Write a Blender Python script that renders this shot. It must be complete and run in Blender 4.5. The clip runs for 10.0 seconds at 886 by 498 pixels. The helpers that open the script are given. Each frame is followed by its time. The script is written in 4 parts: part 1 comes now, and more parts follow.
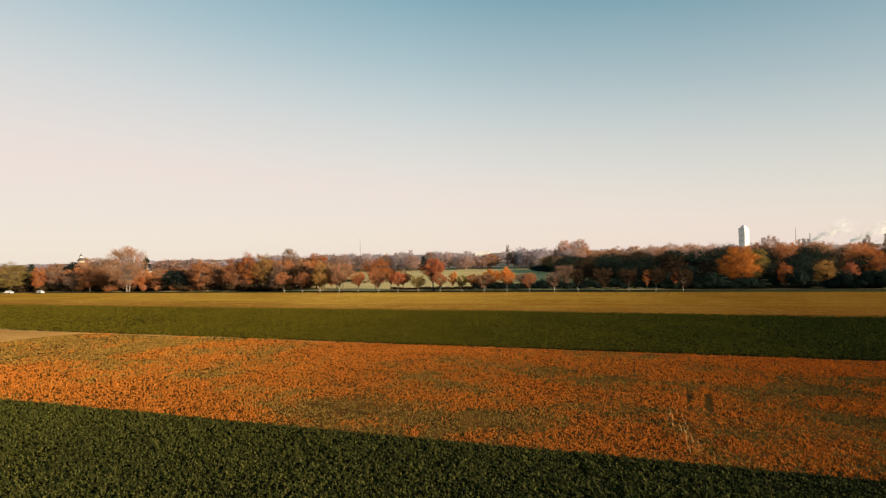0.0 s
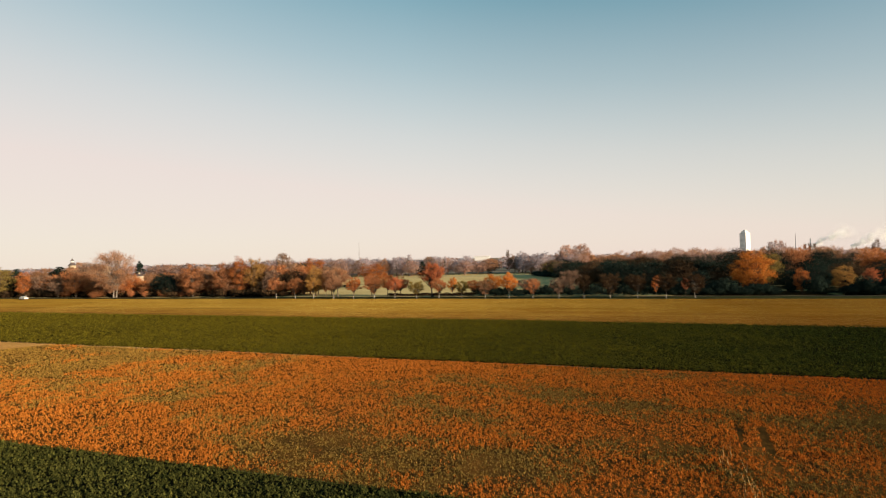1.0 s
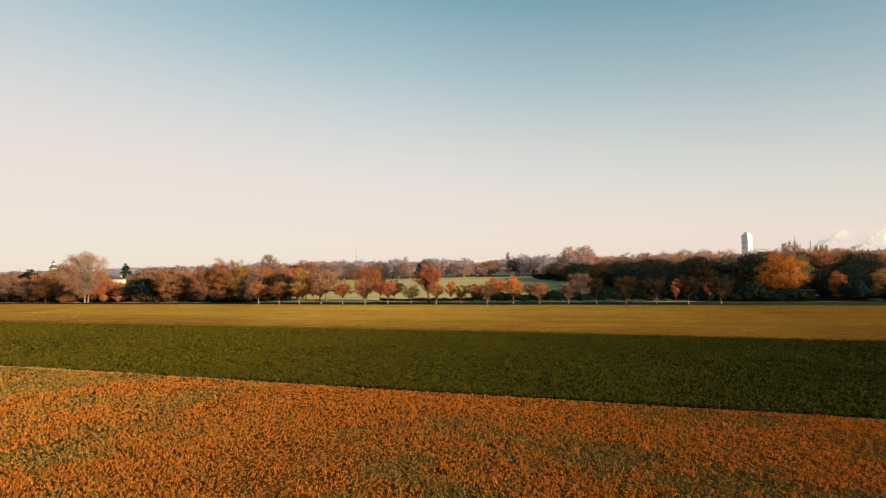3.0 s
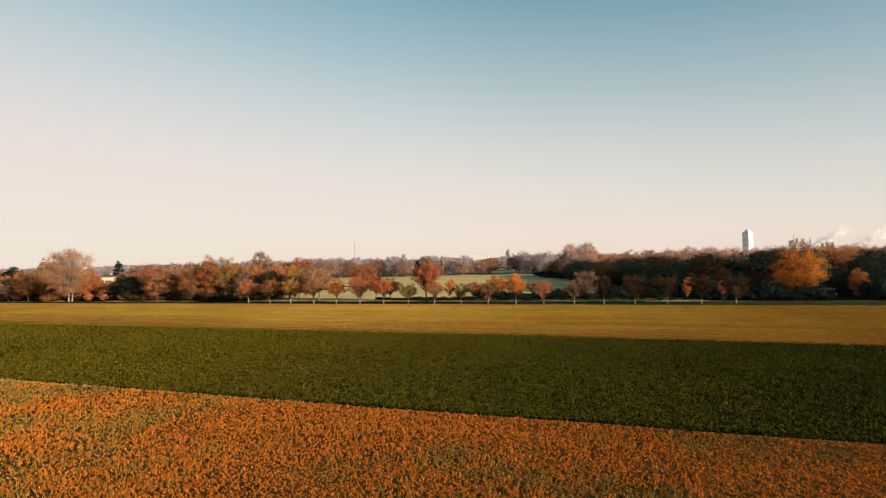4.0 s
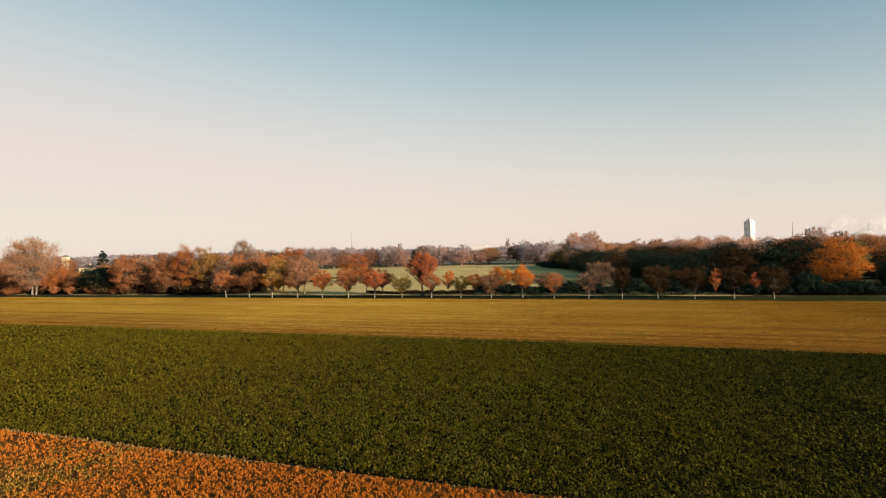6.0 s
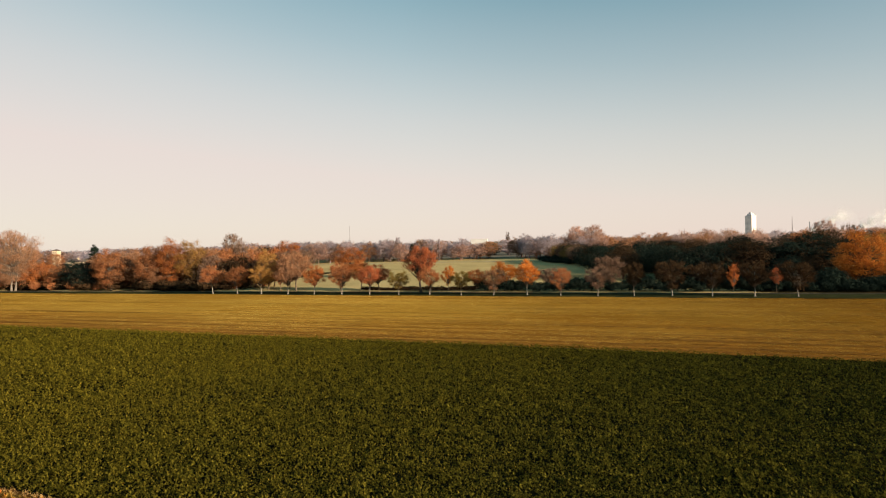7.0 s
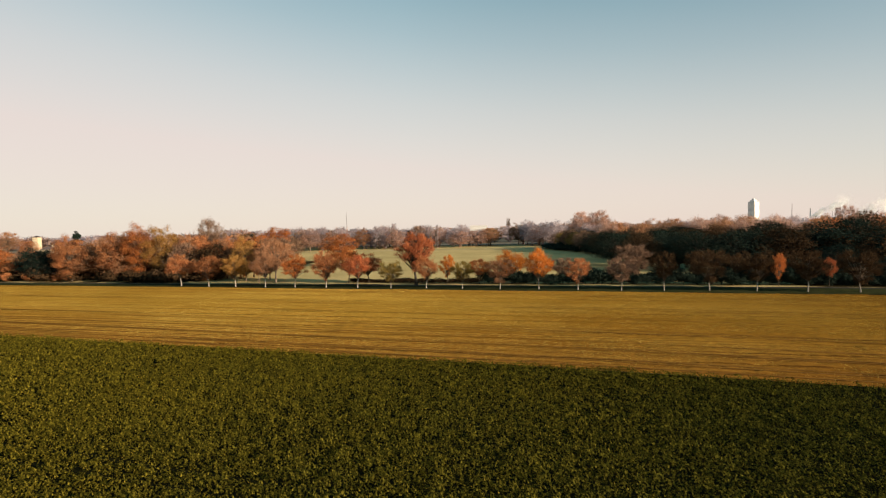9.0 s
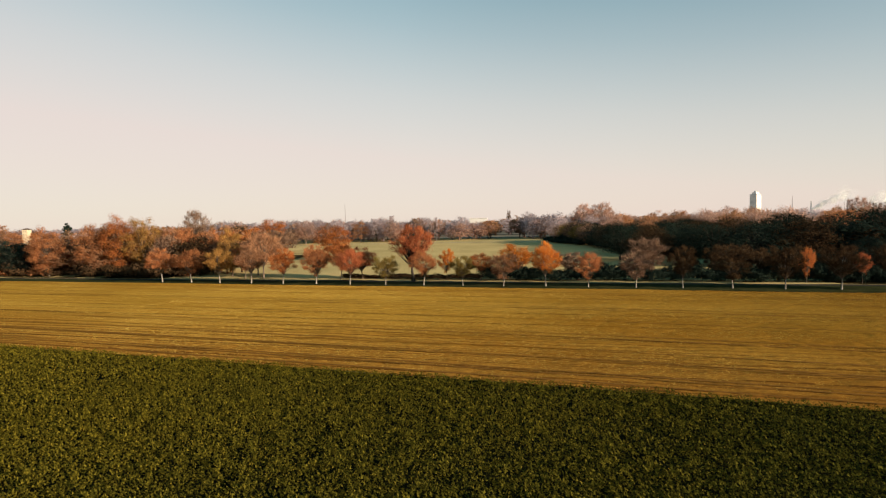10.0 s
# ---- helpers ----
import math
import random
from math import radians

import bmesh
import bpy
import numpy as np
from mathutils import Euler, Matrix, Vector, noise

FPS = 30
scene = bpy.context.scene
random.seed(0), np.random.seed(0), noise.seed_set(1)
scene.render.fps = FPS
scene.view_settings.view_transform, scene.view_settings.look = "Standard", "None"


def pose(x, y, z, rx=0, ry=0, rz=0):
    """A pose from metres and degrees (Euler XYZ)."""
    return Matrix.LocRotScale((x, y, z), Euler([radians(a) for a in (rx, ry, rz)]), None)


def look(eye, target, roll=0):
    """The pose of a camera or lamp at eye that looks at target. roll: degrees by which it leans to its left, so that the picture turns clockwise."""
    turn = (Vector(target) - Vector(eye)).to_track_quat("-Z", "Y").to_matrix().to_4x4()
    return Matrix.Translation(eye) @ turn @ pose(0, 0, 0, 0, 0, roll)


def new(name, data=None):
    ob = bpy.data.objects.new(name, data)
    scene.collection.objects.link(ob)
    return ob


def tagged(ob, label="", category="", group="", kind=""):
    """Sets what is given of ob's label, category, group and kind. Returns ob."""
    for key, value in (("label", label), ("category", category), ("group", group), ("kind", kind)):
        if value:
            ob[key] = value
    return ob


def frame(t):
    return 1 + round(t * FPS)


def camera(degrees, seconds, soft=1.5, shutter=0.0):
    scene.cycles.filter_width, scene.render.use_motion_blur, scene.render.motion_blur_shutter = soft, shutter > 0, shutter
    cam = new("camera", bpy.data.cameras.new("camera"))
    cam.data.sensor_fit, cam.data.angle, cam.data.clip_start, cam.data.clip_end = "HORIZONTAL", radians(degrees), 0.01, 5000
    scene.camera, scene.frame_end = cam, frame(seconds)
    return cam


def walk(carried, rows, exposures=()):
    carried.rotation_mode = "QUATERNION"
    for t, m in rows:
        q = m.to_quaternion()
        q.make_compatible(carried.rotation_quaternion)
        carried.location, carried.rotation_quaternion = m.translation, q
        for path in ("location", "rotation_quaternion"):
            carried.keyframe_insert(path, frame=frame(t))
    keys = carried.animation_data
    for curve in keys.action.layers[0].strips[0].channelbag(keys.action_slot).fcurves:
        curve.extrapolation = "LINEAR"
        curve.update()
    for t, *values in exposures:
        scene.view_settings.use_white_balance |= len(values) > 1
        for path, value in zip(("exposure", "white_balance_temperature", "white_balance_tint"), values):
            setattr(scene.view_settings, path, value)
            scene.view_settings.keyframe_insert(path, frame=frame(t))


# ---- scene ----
cam = camera(82.9, 10.0, soft=1.2)
# seconds, x, y, z, yaw, pitch, roll of the drone's slow forward flight
ROWS = [
    (0, -1.869, -0.847, 15.534, 15.337, 0.423, -1.42),
    (0.5, -3.028, 3.444, 15.481, 15.289, 0.742, -1.41),
    (1, -4.149, 7.680, 15.423, 15.239, 0.976, -1.39),
    (1.5, -5.245, 11.877, 15.363, 15.187, 1.143, -1.39),
    (2, -6.326, 16.048, 15.301, 15.133, 1.248, -1.38),
    (2.5, -7.401, 20.206, 15.238, 15.079, 1.284, -1.38),
    (3.2, -8.909, 26.024, 15.151, 15.000, 1.211, -1.37),
    (4, -10.654, 32.697, 15.054, 14.908, 0.956, -1.37),
    (4.5, -11.763, 36.891, 14.996, 14.850, 0.717, -1.37),
    (5, -12.888, 41.109, 14.940, 14.792, 0.433, -1.38),
    (5.5, -14.029, 45.353, 14.886, 14.734, 0.119, -1.38),
    (6.2, -15.651, 51.340, 14.812, 14.655, -0.346, -1.38),
    (7, -17.528, 58.246, 14.728, 14.567, -0.893, -1.37),
    (7.5, -18.706, 62.590, 14.674, 14.516, -1.244, -1.37),
    (8, -19.880, 66.951, 14.617, 14.467, -1.611, -1.36),
    (8.5, -21.039, 71.321, 14.557, 14.422, -2.002, -1.35),
    (9, -22.176, 75.691, 14.490, 14.381, -2.422, -1.34),
    (9.5, -23.277, 80.053, 14.416, 14.345, -2.857, -1.33),
    (10, -24.331, 84.394, 14.331, 14.316, -3.263, -1.31),
]
walk(cam, [(t, pose(x, y, z, 90 + pitch, 0, yaw) @ pose(0, 0, 0, 0, 0, roll)) for t, x, y, z, yaw, pitch, roll in ROWS],
     exposures=[(0.0, 1.1, 6500, 10), (3.2, 1.1, 6500, 10), (7.0, 1.06, 6500, 10), (10.0, 1.05, 6500, 10)])

# ---- sky and sun: low autumn sun from the right, a little behind ----
SUN_AZ, SUN_EL = 104.0, 13.5
SUN_STRENGTH = 5.0
world = bpy.data.worlds.new("sky")
scene.world = world
world.use_nodes = True
wt = world.node_tree
wt.nodes.clear()
sky = wt.nodes.new("ShaderNodeTexSky")
sky.sky_type = "NISHITA"
sky.sun_disc = False
sky.sun_elevation, sky.sun_rotation = radians(SUN_EL), radians(SUN_AZ)
sky.altitude, sky.air_density, sky.dust_density, sky.ozone_density = 60, 1.0, 0.3, 0.0
coord = wt.nodes.new("ShaderNodeTexCoord")
sep = wt.nodes.new("ShaderNodeSeparateXYZ")
wt.links.new(coord.outputs["Generated"], sep.inputs[0])
haze_amount = wt.nodes.new("ShaderNodeValToRGB")
els = haze_amount.color_ramp.elements
els[0].position, els[0].color = 0.0, (0.9, 0.9, 0.9, 1)
els[1].position, els[1].color = 0.60, (0, 0, 0, 1)
for p, v in ((0.08, 0.88), (0.2, 0.66), (0.32, 0.38), (0.44, 0.16)):
    e = els.new(p)
    e.color = (v, v, v, 1)
side = wt.nodes.new("ShaderNodeMath")
side.operation = "MULTIPLY_ADD"
side.inputs[1].default_value = 0.125
wt.links.new(sep.outputs["X"], side.inputs[0])
wt.links.new(sep.outputs["Z"], side.inputs[2])
wt.links.new(side.outputs[0], haze_amount.inputs[0])
lift = wt.nodes.new("ShaderNodeMix")
lift.data_type = "RGBA"
lift.blend_type = "MULTIPLY"
lift.inputs[0].default_value = 1.0
lift.inputs[7].default_value = (0.026, 0.076, 0.072, 1)
wt.links.new(sky.outputs[0], lift.inputs[6])
haze = wt.nodes.new("ShaderNodeMix")
haze.data_type = "RGBA"
haze.inputs[7].default_value = (0.425, 0.333, 0.308, 1)
wt.links.new(haze_amount.outputs[0], haze.inputs[0])
# thin high veil: clear deep blue to the east, paler overhead and to the north
veil = wt.nodes.new("ShaderNodeValToRGB")
veil_in = wt.nodes.new("ShaderNodeMapRange")
veil_in.inputs[1].default_value, veil_in.inputs[2].default_value = -1.0, 1.0
wt.links.new(sep.outputs["X"], veil_in.inputs[0])
wt.links.new(veil_in.outputs[0], veil.inputs[0])
ve = veil.color_ramp.elements
ve[0].position, ve[0].color = 0.05, (0.88, 0.88, 0.88, 1)
ve[1].position, ve[1].color = 0.76, (0.82, 0.78, 0.84, 1)
ve.new(0.35).color = (1.12, 1.10, 1.10, 1)
ve.new(0.55).color = (1.05, 1.03, 1.05, 1)
deep = wt.nodes.new("ShaderNodeMix")
deep.data_type = "RGBA"
deep.blend_type = "MULTIPLY"
deep.inputs[0].default_value = 1.0
wt.links.new(lift.outputs[2], deep.inputs[6])
wt.links.new(veil.outputs[0], deep.inputs[7])
wt.links.new(deep.outputs[2], haze.inputs[6])
bg = wt.nodes.new("ShaderNodeBackground")
wt.links.new(haze.outputs[2], bg.inputs[0])
wo = wt.nodes.new("ShaderNodeOutputWorld")
wt.links.new(bg.outputs[0], wo.inputs[0])

sun = new("sun", bpy.data.lights.new("sun", "SUN"))
sun.data.energy, sun.data.angle, sun.data.color = SUN_STRENGTH, radians(0.6), (1.0, 0.80, 0.58)
az, el = radians(SUN_AZ), radians(SUN_EL)
sun.matrix_world = look((900 * math.sin(az) * math.cos(el), 900 * math.cos(az) * math.cos(el), 900 * math.sin(el)), (0, 0, 0))


# ---- materials ----
def nodes_of(name, rough=0.8):
    m = bpy.data.materials.new(name)
    m.use_nodes = True
    t = m.node_tree
    b = t.nodes["Principled BSDF"]
    b.inputs["Roughness"].default_value = rough
    b.inputs["Specular IOR Level"].default_value = 0.0 if rough > 0.6 else 0.3
    return m, t, b


def ramp(t, socket, stops):
    r = t.nodes.new("ShaderNodeValToRGB")
    r.color_ramp.elements[0].position, r.color_ramp.elements[0].color = stops[0][0], (*stops[0][1], 1)
    r.color_ramp.elements[1].position, r.color_ramp.elements[1].color = stops[-1][0], (*stops[-1][1], 1)
    for p, c in stops[1:-1]:
        r.color_ramp.elements.new(p).color = (*c, 1)
    t.links.new(socket, r.inputs[0])
    return r.outputs[0]


def noise_of(t, scale, detail=4.0, stretch=(1, 1, 1), rough=0.6):
    c = t.nodes.new("ShaderNodeTexCoord")
    mp = t.nodes.new("ShaderNodeMapping")
    mp.inputs["Scale"].default_value = stretch
    t.links.new(c.outputs["Object"], mp.inputs[0])
    n = t.nodes.new("ShaderNodeTexNoise")
    n.inputs["Scale"].default_value, n.inputs["Detail"].default_value, n.inputs["Roughness"].default_value = scale, detail, rough
    t.links.new(mp.outputs[0], n.inputs["Vector"])
    return n.outputs["Fac"]


def blend(t, fac, a, b, kind="MIX"):
    m = t.nodes.new("ShaderNodeMix")
    m.data_type, m.blend_type = "RGBA", kind
    for sock, v in ((m.inputs[0], fac), (m.inputs[6], a), (m.inputs[7], b)):
        if isinstance(v, (int, float)):
            sock.default_value = v
        elif isinstance(v, tuple):
            sock.default_value = (*v, 1)
        else:
            t.links.new(v, sock)
    return m.outputs[2]


def relief(t, b, socket, strength, distance):
    n = t.nodes.new("ShaderNodeBump")
    n.inputs["Strength"].default_value, n.inputs["Distance"].default_value = strength, distance
    t.links.new(socket, n.inputs["Height"])
    t.links.new(n.outputs[0], b.inputs["Normal"])


def east_shade(t, x0=-60.0, x1=40.0):
    """Painted shade: 0 in the west of the fields, 1 in the east, with a ragged change between."""
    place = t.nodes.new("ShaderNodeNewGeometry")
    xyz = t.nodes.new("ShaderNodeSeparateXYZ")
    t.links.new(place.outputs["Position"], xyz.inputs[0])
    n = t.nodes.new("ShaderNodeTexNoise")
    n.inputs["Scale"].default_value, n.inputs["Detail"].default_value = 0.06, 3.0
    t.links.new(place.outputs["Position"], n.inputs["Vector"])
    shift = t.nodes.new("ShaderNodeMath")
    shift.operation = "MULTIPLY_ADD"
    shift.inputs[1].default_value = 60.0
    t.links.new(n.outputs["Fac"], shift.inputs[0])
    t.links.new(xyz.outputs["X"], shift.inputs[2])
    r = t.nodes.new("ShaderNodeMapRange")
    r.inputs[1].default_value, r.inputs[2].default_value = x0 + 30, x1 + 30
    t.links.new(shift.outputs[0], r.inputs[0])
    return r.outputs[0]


def leaf_material(name, colours, through_light=0.4, spread=0.2, even=0.6, east=None):
    """Leaves: each leaf has its own tone between the colours, each tree is shifted a little."""
    m, t, b = nodes_of(name, 0.8)
    g = t.nodes.new("ShaderNodeNewGeometry")
    oi = t.nodes.new("ShaderNodeObjectInfo")
    mean = [sum(k[j] for k in colours) / len(colours) for j in range(3)]
    colours = [tuple(mean[j] + even * (k[j] - mean[j]) for j in range(3)) for k in colours]
    c = ramp(t, g.outputs["Random Per Island"], [(i / (len(colours) - 1), k) for i, k in enumerate(colours)])
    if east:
        # shade painted into the colour: darker, cooler eastwards, as seen towards the sun
        c = blend(t, east_shade(t), c, blend(t, 1.0, c, east, "MULTIPLY"))
    hs = t.nodes.new("ShaderNodeHueSaturation")
    rng = t.nodes.new("ShaderNodeMapRange")
    rng.inputs[3].default_value, rng.inputs[4].default_value = 1 - spread, 1 + spread
    t.links.new(oi.outputs["Random"], rng.inputs[0])
    t.links.new(rng.outputs[0], hs.inputs["Value"])
    t.links.new(c, hs.inputs["Color"])
    t.links.new(hs.outputs[0], b.inputs["Base Color"])
    tr = t.nodes.new("ShaderNodeBsdfTranslucent")
    t.links.new(hs.outputs[0], tr.inputs[0])
    mix = t.nodes.new("ShaderNodeMixShader")
    mix.inputs[0].default_value = through_light
    t.links.new(b.outputs[0], mix.inputs[1])
    t.links.new(tr.outputs[0], mix.inputs[2])
    t.links.new(mix.outputs[0], t.nodes["Material Output"].inputs[0])
    return m


def ground_material(name, colours, scale, grain=6.0, bump=0.5, depth=0.15, stretch=(1, 1, 1)):
    m, t, b = nodes_of(name, 0.95)
    big = noise_of(t, scale, 5.0, stretch)
    c = ramp(t, big, [(0.3 + 0.4 * i / (len(colours) - 1), k) for i, k in enumerate(colours)])
    fine = noise_of(t, grain, 6.0, stretch, 0.7)
    c = blend(t, 0.6, c, ramp(t, fine, [(0.3, (0.35, 0.35, 0.35)), (0.7, (1.3, 1.3, 1.3))]), "MULTIPLY")
    t.links.new(c, b.inputs["Base Color"])
    relief(t, b, fine, bump, depth)
    return m


def plain_material(name, colour, rough=0.7, grain=1.5, amount=0.25, metal=0.0):
    m, t, b = nodes_of(name, rough)
    b.inputs["Metallic"].default_value = metal
    f = noise_of(t, grain, 6.0)
    lo, hi = tuple(v * (1 - amount) for v in colour), tuple(min(1, v * (1 + amount)) for v in colour)
    t.links.new(ramp(t, f, [(0.3, lo), (0.7, hi)]), b.inputs["Base Color"])
    relief(t, b, f, 0.2, 0.02)
    return m


def bark_material(name, dark, light):
    m, t, b = nodes_of(name, 0.9)
    f = noise_of(t, 3.0, 8.0, (1, 1, 0.25), 0.7)
    t.links.new(ramp(t, f, [(0.35, dark), (0.65, light)]), b.inputs["Base Color"])
    relief(t, b, f, 0.6, 0.05)
    return m


BARK_PALE = bark_material("bark_pale", (0.10, 0.082, 0.066), (0.27, 0.23, 0.185))
BARK_WHITE = bark_material("bark_whitewashed", (0.15, 0.13, 0.11), (0.40, 0.36, 0.31))
BARK_GREY = bark_material("bark_grey", (0.07, 0.055, 0.042), (0.21, 0.160, 0.118))
BARK_DARK = bark_material("bark_dark", (0.03, 0.025, 0.02), (0.08, 0.065, 0.05))
LEAF = {
    "orange": leaf_material("leaf_orange", [(0.26, 0.078, 0.032), (0.42, 0.132, 0.040), (0.55, 0.220, 0.060)]),
    "bright": leaf_material("leaf_bright_orange", [(0.38, 0.108, 0.024), (0.54, 0.172, 0.031), (0.64, 0.258, 0.046)], 0.3),
    "red": leaf_material("leaf_red", [(0.25, 0.070, 0.038), (0.40, 0.116, 0.050), (0.50, 0.192, 0.072)]),
    "rust": leaf_material("leaf_rust", [(0.25, 0.092, 0.044), (0.38, 0.148, 0.060), (0.51, 0.228, 0.090)]),
    "ochre": leaf_material("leaf_ochre", [(0.26, 0.125, 0.038), (0.38, 0.195, 0.056), (0.46, 0.268, 0.078)]),
    "olive": leaf_material("leaf_olive", [(0.14, 0.104, 0.030), (0.23, 0.165, 0.046), (0.33, 0.220, 0.064)]),
    "brown": leaf_material("leaf_brown", [(0.25, 0.124, 0.068), (0.36, 0.182, 0.096), (0.47, 0.248, 0.132)]),
    "grey": leaf_material("twig_grey_brown", [(0.12, 0.070, 0.045), (0.19, 0.115, 0.075), (0.26, 0.162, 0.110)], 0.2),
    "pale": leaf_material("twig_pale_warm_brown", [(0.36, 0.205, 0.145), (0.48, 0.285, 0.205), (0.60, 0.370, 0.275)], 0.5),
    # paler, greyer tones: distance haze is put into these two leaf colours
    "mist": leaf_material("twig_hazy_grey", [(0.43, 0.350, 0.355), (0.52, 0.430, 0.440), (0.60, 0.510, 0.525)], 0.7),
    "hazy_rust": leaf_material("leaf_hazy_rust", [(0.38, 0.232, 0.176), (0.45, 0.285, 0.222), (0.52, 0.345, 0.278)], 0.6),
    # dark conifers, and the right-hand wood's shade put into the leaf colour
    "dark": leaf_material("leaf_dark_green_shaded", [(0.009, 0.016, 0.013), (0.017, 0.027, 0.021), (0.030, 0.041, 0.030)], 0.2),
    # brown toned nearly black: shade on the trees is put into it
    "shade": leaf_material("leaf_brown_shaded", [(0.025, 0.018, 0.011), (0.050, 0.032, 0.018), (0.089, 0.048, 0.022)], 0.2),
}
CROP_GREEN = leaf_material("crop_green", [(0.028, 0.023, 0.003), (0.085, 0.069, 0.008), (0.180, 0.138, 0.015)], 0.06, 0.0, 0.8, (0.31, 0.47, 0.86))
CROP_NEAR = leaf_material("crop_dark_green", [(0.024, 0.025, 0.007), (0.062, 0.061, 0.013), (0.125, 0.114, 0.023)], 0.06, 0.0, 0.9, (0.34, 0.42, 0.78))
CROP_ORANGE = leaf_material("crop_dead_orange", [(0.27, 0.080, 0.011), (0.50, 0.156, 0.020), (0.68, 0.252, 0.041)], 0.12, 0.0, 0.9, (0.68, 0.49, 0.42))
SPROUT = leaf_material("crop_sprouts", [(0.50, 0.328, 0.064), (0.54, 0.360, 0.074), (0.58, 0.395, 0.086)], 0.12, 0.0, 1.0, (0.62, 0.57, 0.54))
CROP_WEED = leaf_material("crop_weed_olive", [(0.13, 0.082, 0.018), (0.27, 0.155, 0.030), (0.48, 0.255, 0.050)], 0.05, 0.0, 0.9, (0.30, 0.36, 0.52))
CROP_PALE = leaf_material("dry_grass_pale", [(0.28, 0.160, 0.052), (0.38, 0.230, 0.080), (0.48, 0.310, 0.120)], 0.10, 0.0)
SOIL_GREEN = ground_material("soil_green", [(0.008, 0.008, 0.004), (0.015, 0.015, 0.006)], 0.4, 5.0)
SOIL_ORANGE = ground_material("soil_orange", [(0.045, 0.026, 0.010), (0.10, 0.046, 0.012), (0.16, 0.068, 0.016)], 0.3, 3.0)
MEADOW = ground_material("meadow_grass", [(0.40, 0.305, 0.135), (0.50, 0.38, 0.170), (0.58, 0.435, 0.200)], 0.03, 2.0, 0.4, 0.08)
# horizon haze is put into this ground colour as a paler tone
COUNTRY = ground_material("far_country_hazy", [(0.14, 0.13, 0.10), (0.20, 0.185, 0.145), (0.27, 0.24, 0.19)], 0.006, 0.3)
# verge toned down: the avenue's shade is put into the grass colour
VERGE = ground_material("verge_grass_shaded", [(0.022, 0.028, 0.012), (0.055, 0.055, 0.022)], 0.3, 4.0)
LITTER = ground_material("leaf_litter_shaded", [(0.018, 0.018, 0.010), (0.04, 0.032, 0.016), (0.07, 0.045, 0.02)], 0.15, 3.0)
FAR_TRACK = ground_material("far_track_pale", [(0.40, 0.33, 0.24), (0.52, 0.44, 0.33)], 0.2, 2.0, 0.3, 0.03)
# gravel far darker than its own tone, with the avenue's shade in it
ROAD = ground_material("path_gravel_shaded", [(0.045, 0.042, 0.036), (0.075, 0.068, 0.058)], 0.3, 8.0, 0.3, 0.03)


FURROW_SOIL = ground_material("furrow_soil", [(0.18, 0.085, 0.019), (0.26, 0.120, 0.028)], 0.3, 5.0, 0.4, 0.05)


def stubble_material():
    m, t, b = nodes_of("sown_field", 0.95)
    big = noise_of(t, 0.035, 4.0, (0.5, 1.6, 1))
    c = ramp(t, big, [(0.32, (0.37, 0.182, 0.024)), (0.5, (0.43, 0.232, 0.034)), (0.68, (0.48, 0.270, 0.044))])
    # bare reddish soil where the drilling starts, beside the green crop
    place = t.nodes.new("ShaderNodeNewGeometry")
    xyz = t.nodes.new("ShaderNodeSeparateXYZ")
    t.links.new(place.outputs["Position"], xyz.inputs[0])
    slant = t.nodes.new("ShaderNodeMath")
    slant.operation = "MULTIPLY_ADD"
    slant.inputs[1].default_value = 0.046
    t.links.new(xyz.outputs["X"], slant.inputs[0])
    t.links.new(xyz.outputs["Y"], slant.inputs[2])
    bare = t.nodes.new("ShaderNodeMapRange")
    bare.inputs[1].default_value, bare.inputs[2].default_value = 126.0, 154.0
    bare.inputs[3].default_value, bare.inputs[4].default_value = 0.75, 0.0
    t.links.new(slant.outputs[0], bare.inputs[0])
    c = blend(t, bare.outputs[0], c, (0.35, 0.152, 0.027))
    # the field's fall-off in light to the east, painted into the soil
    c = blend(t, east_shade(t), c, blend(t, 1.0, c, (0.46, 0.40, 0.38), "MULTIPLY"))
    rills = noise_of(t, 1.0, 2.0, (0.003, 1.5, 1), 0.5)
    worn = t.nodes.new("ShaderNodeMath")
    worn.operation = "MULTIPLY"
    t.links.new(bare.outputs[0], worn.inputs[0])
    t.links.new(ramp(t, rills, [(0.40, (1, 1, 1)), (0.47, (0, 0, 0))]), worn.inputs[1])
    c = blend(t, worn.outputs[0], c, (0.11, 0.040, 0.010))
    lines = noise_of(t, 1.0, 6.0, (0.0022, 0.75, 1), 0.8)
    c = blend(t, ramp(t, lines, [(0.40, (0.75, 0.75, 0.75)), (0.435, (0, 0, 0))]), c, (0.09, 0.036, 0.01))
    drills = noise_of(t, 1.0, 3.0, (0.004, 2.6, 1), 0.6)
    c = blend(t, 0.42, c, ramp(t, drills, [(0.38, (0.55, 0.5, 0.5)), (0.5, (1.08, 1.08, 1.08))]), "MULTIPLY")
    fine = noise_of(t, 3.5, 7.0, (0.6, 1.3, 1), 0.75)
    c = blend(t, 0.7, c, ramp(t, fine, [(0.32, (0.45, 0.42, 0.4)), (0.66, (1.25, 1.25, 1.2))]), "MULTIPLY")
    t.links.new(c, b.inputs["Base Color"])
    relief(t, b, fine, 0.5, 0.08)
    return m


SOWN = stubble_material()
HEADLAND = ground_material("pale_headland", [(0.46, 0.22, 0.06), (0.60, 0.31, 0.09)], 0.15, 2.5, 0.4, 0.08, (0.5, 1.5, 1))
PLASTER = plain_material("cream_plaster", (0.52, 0.42, 0.29), 0.85)
WHITE_WALL = plain_material("white_cladding", (0.62, 0.60, 0.57), 0.65)
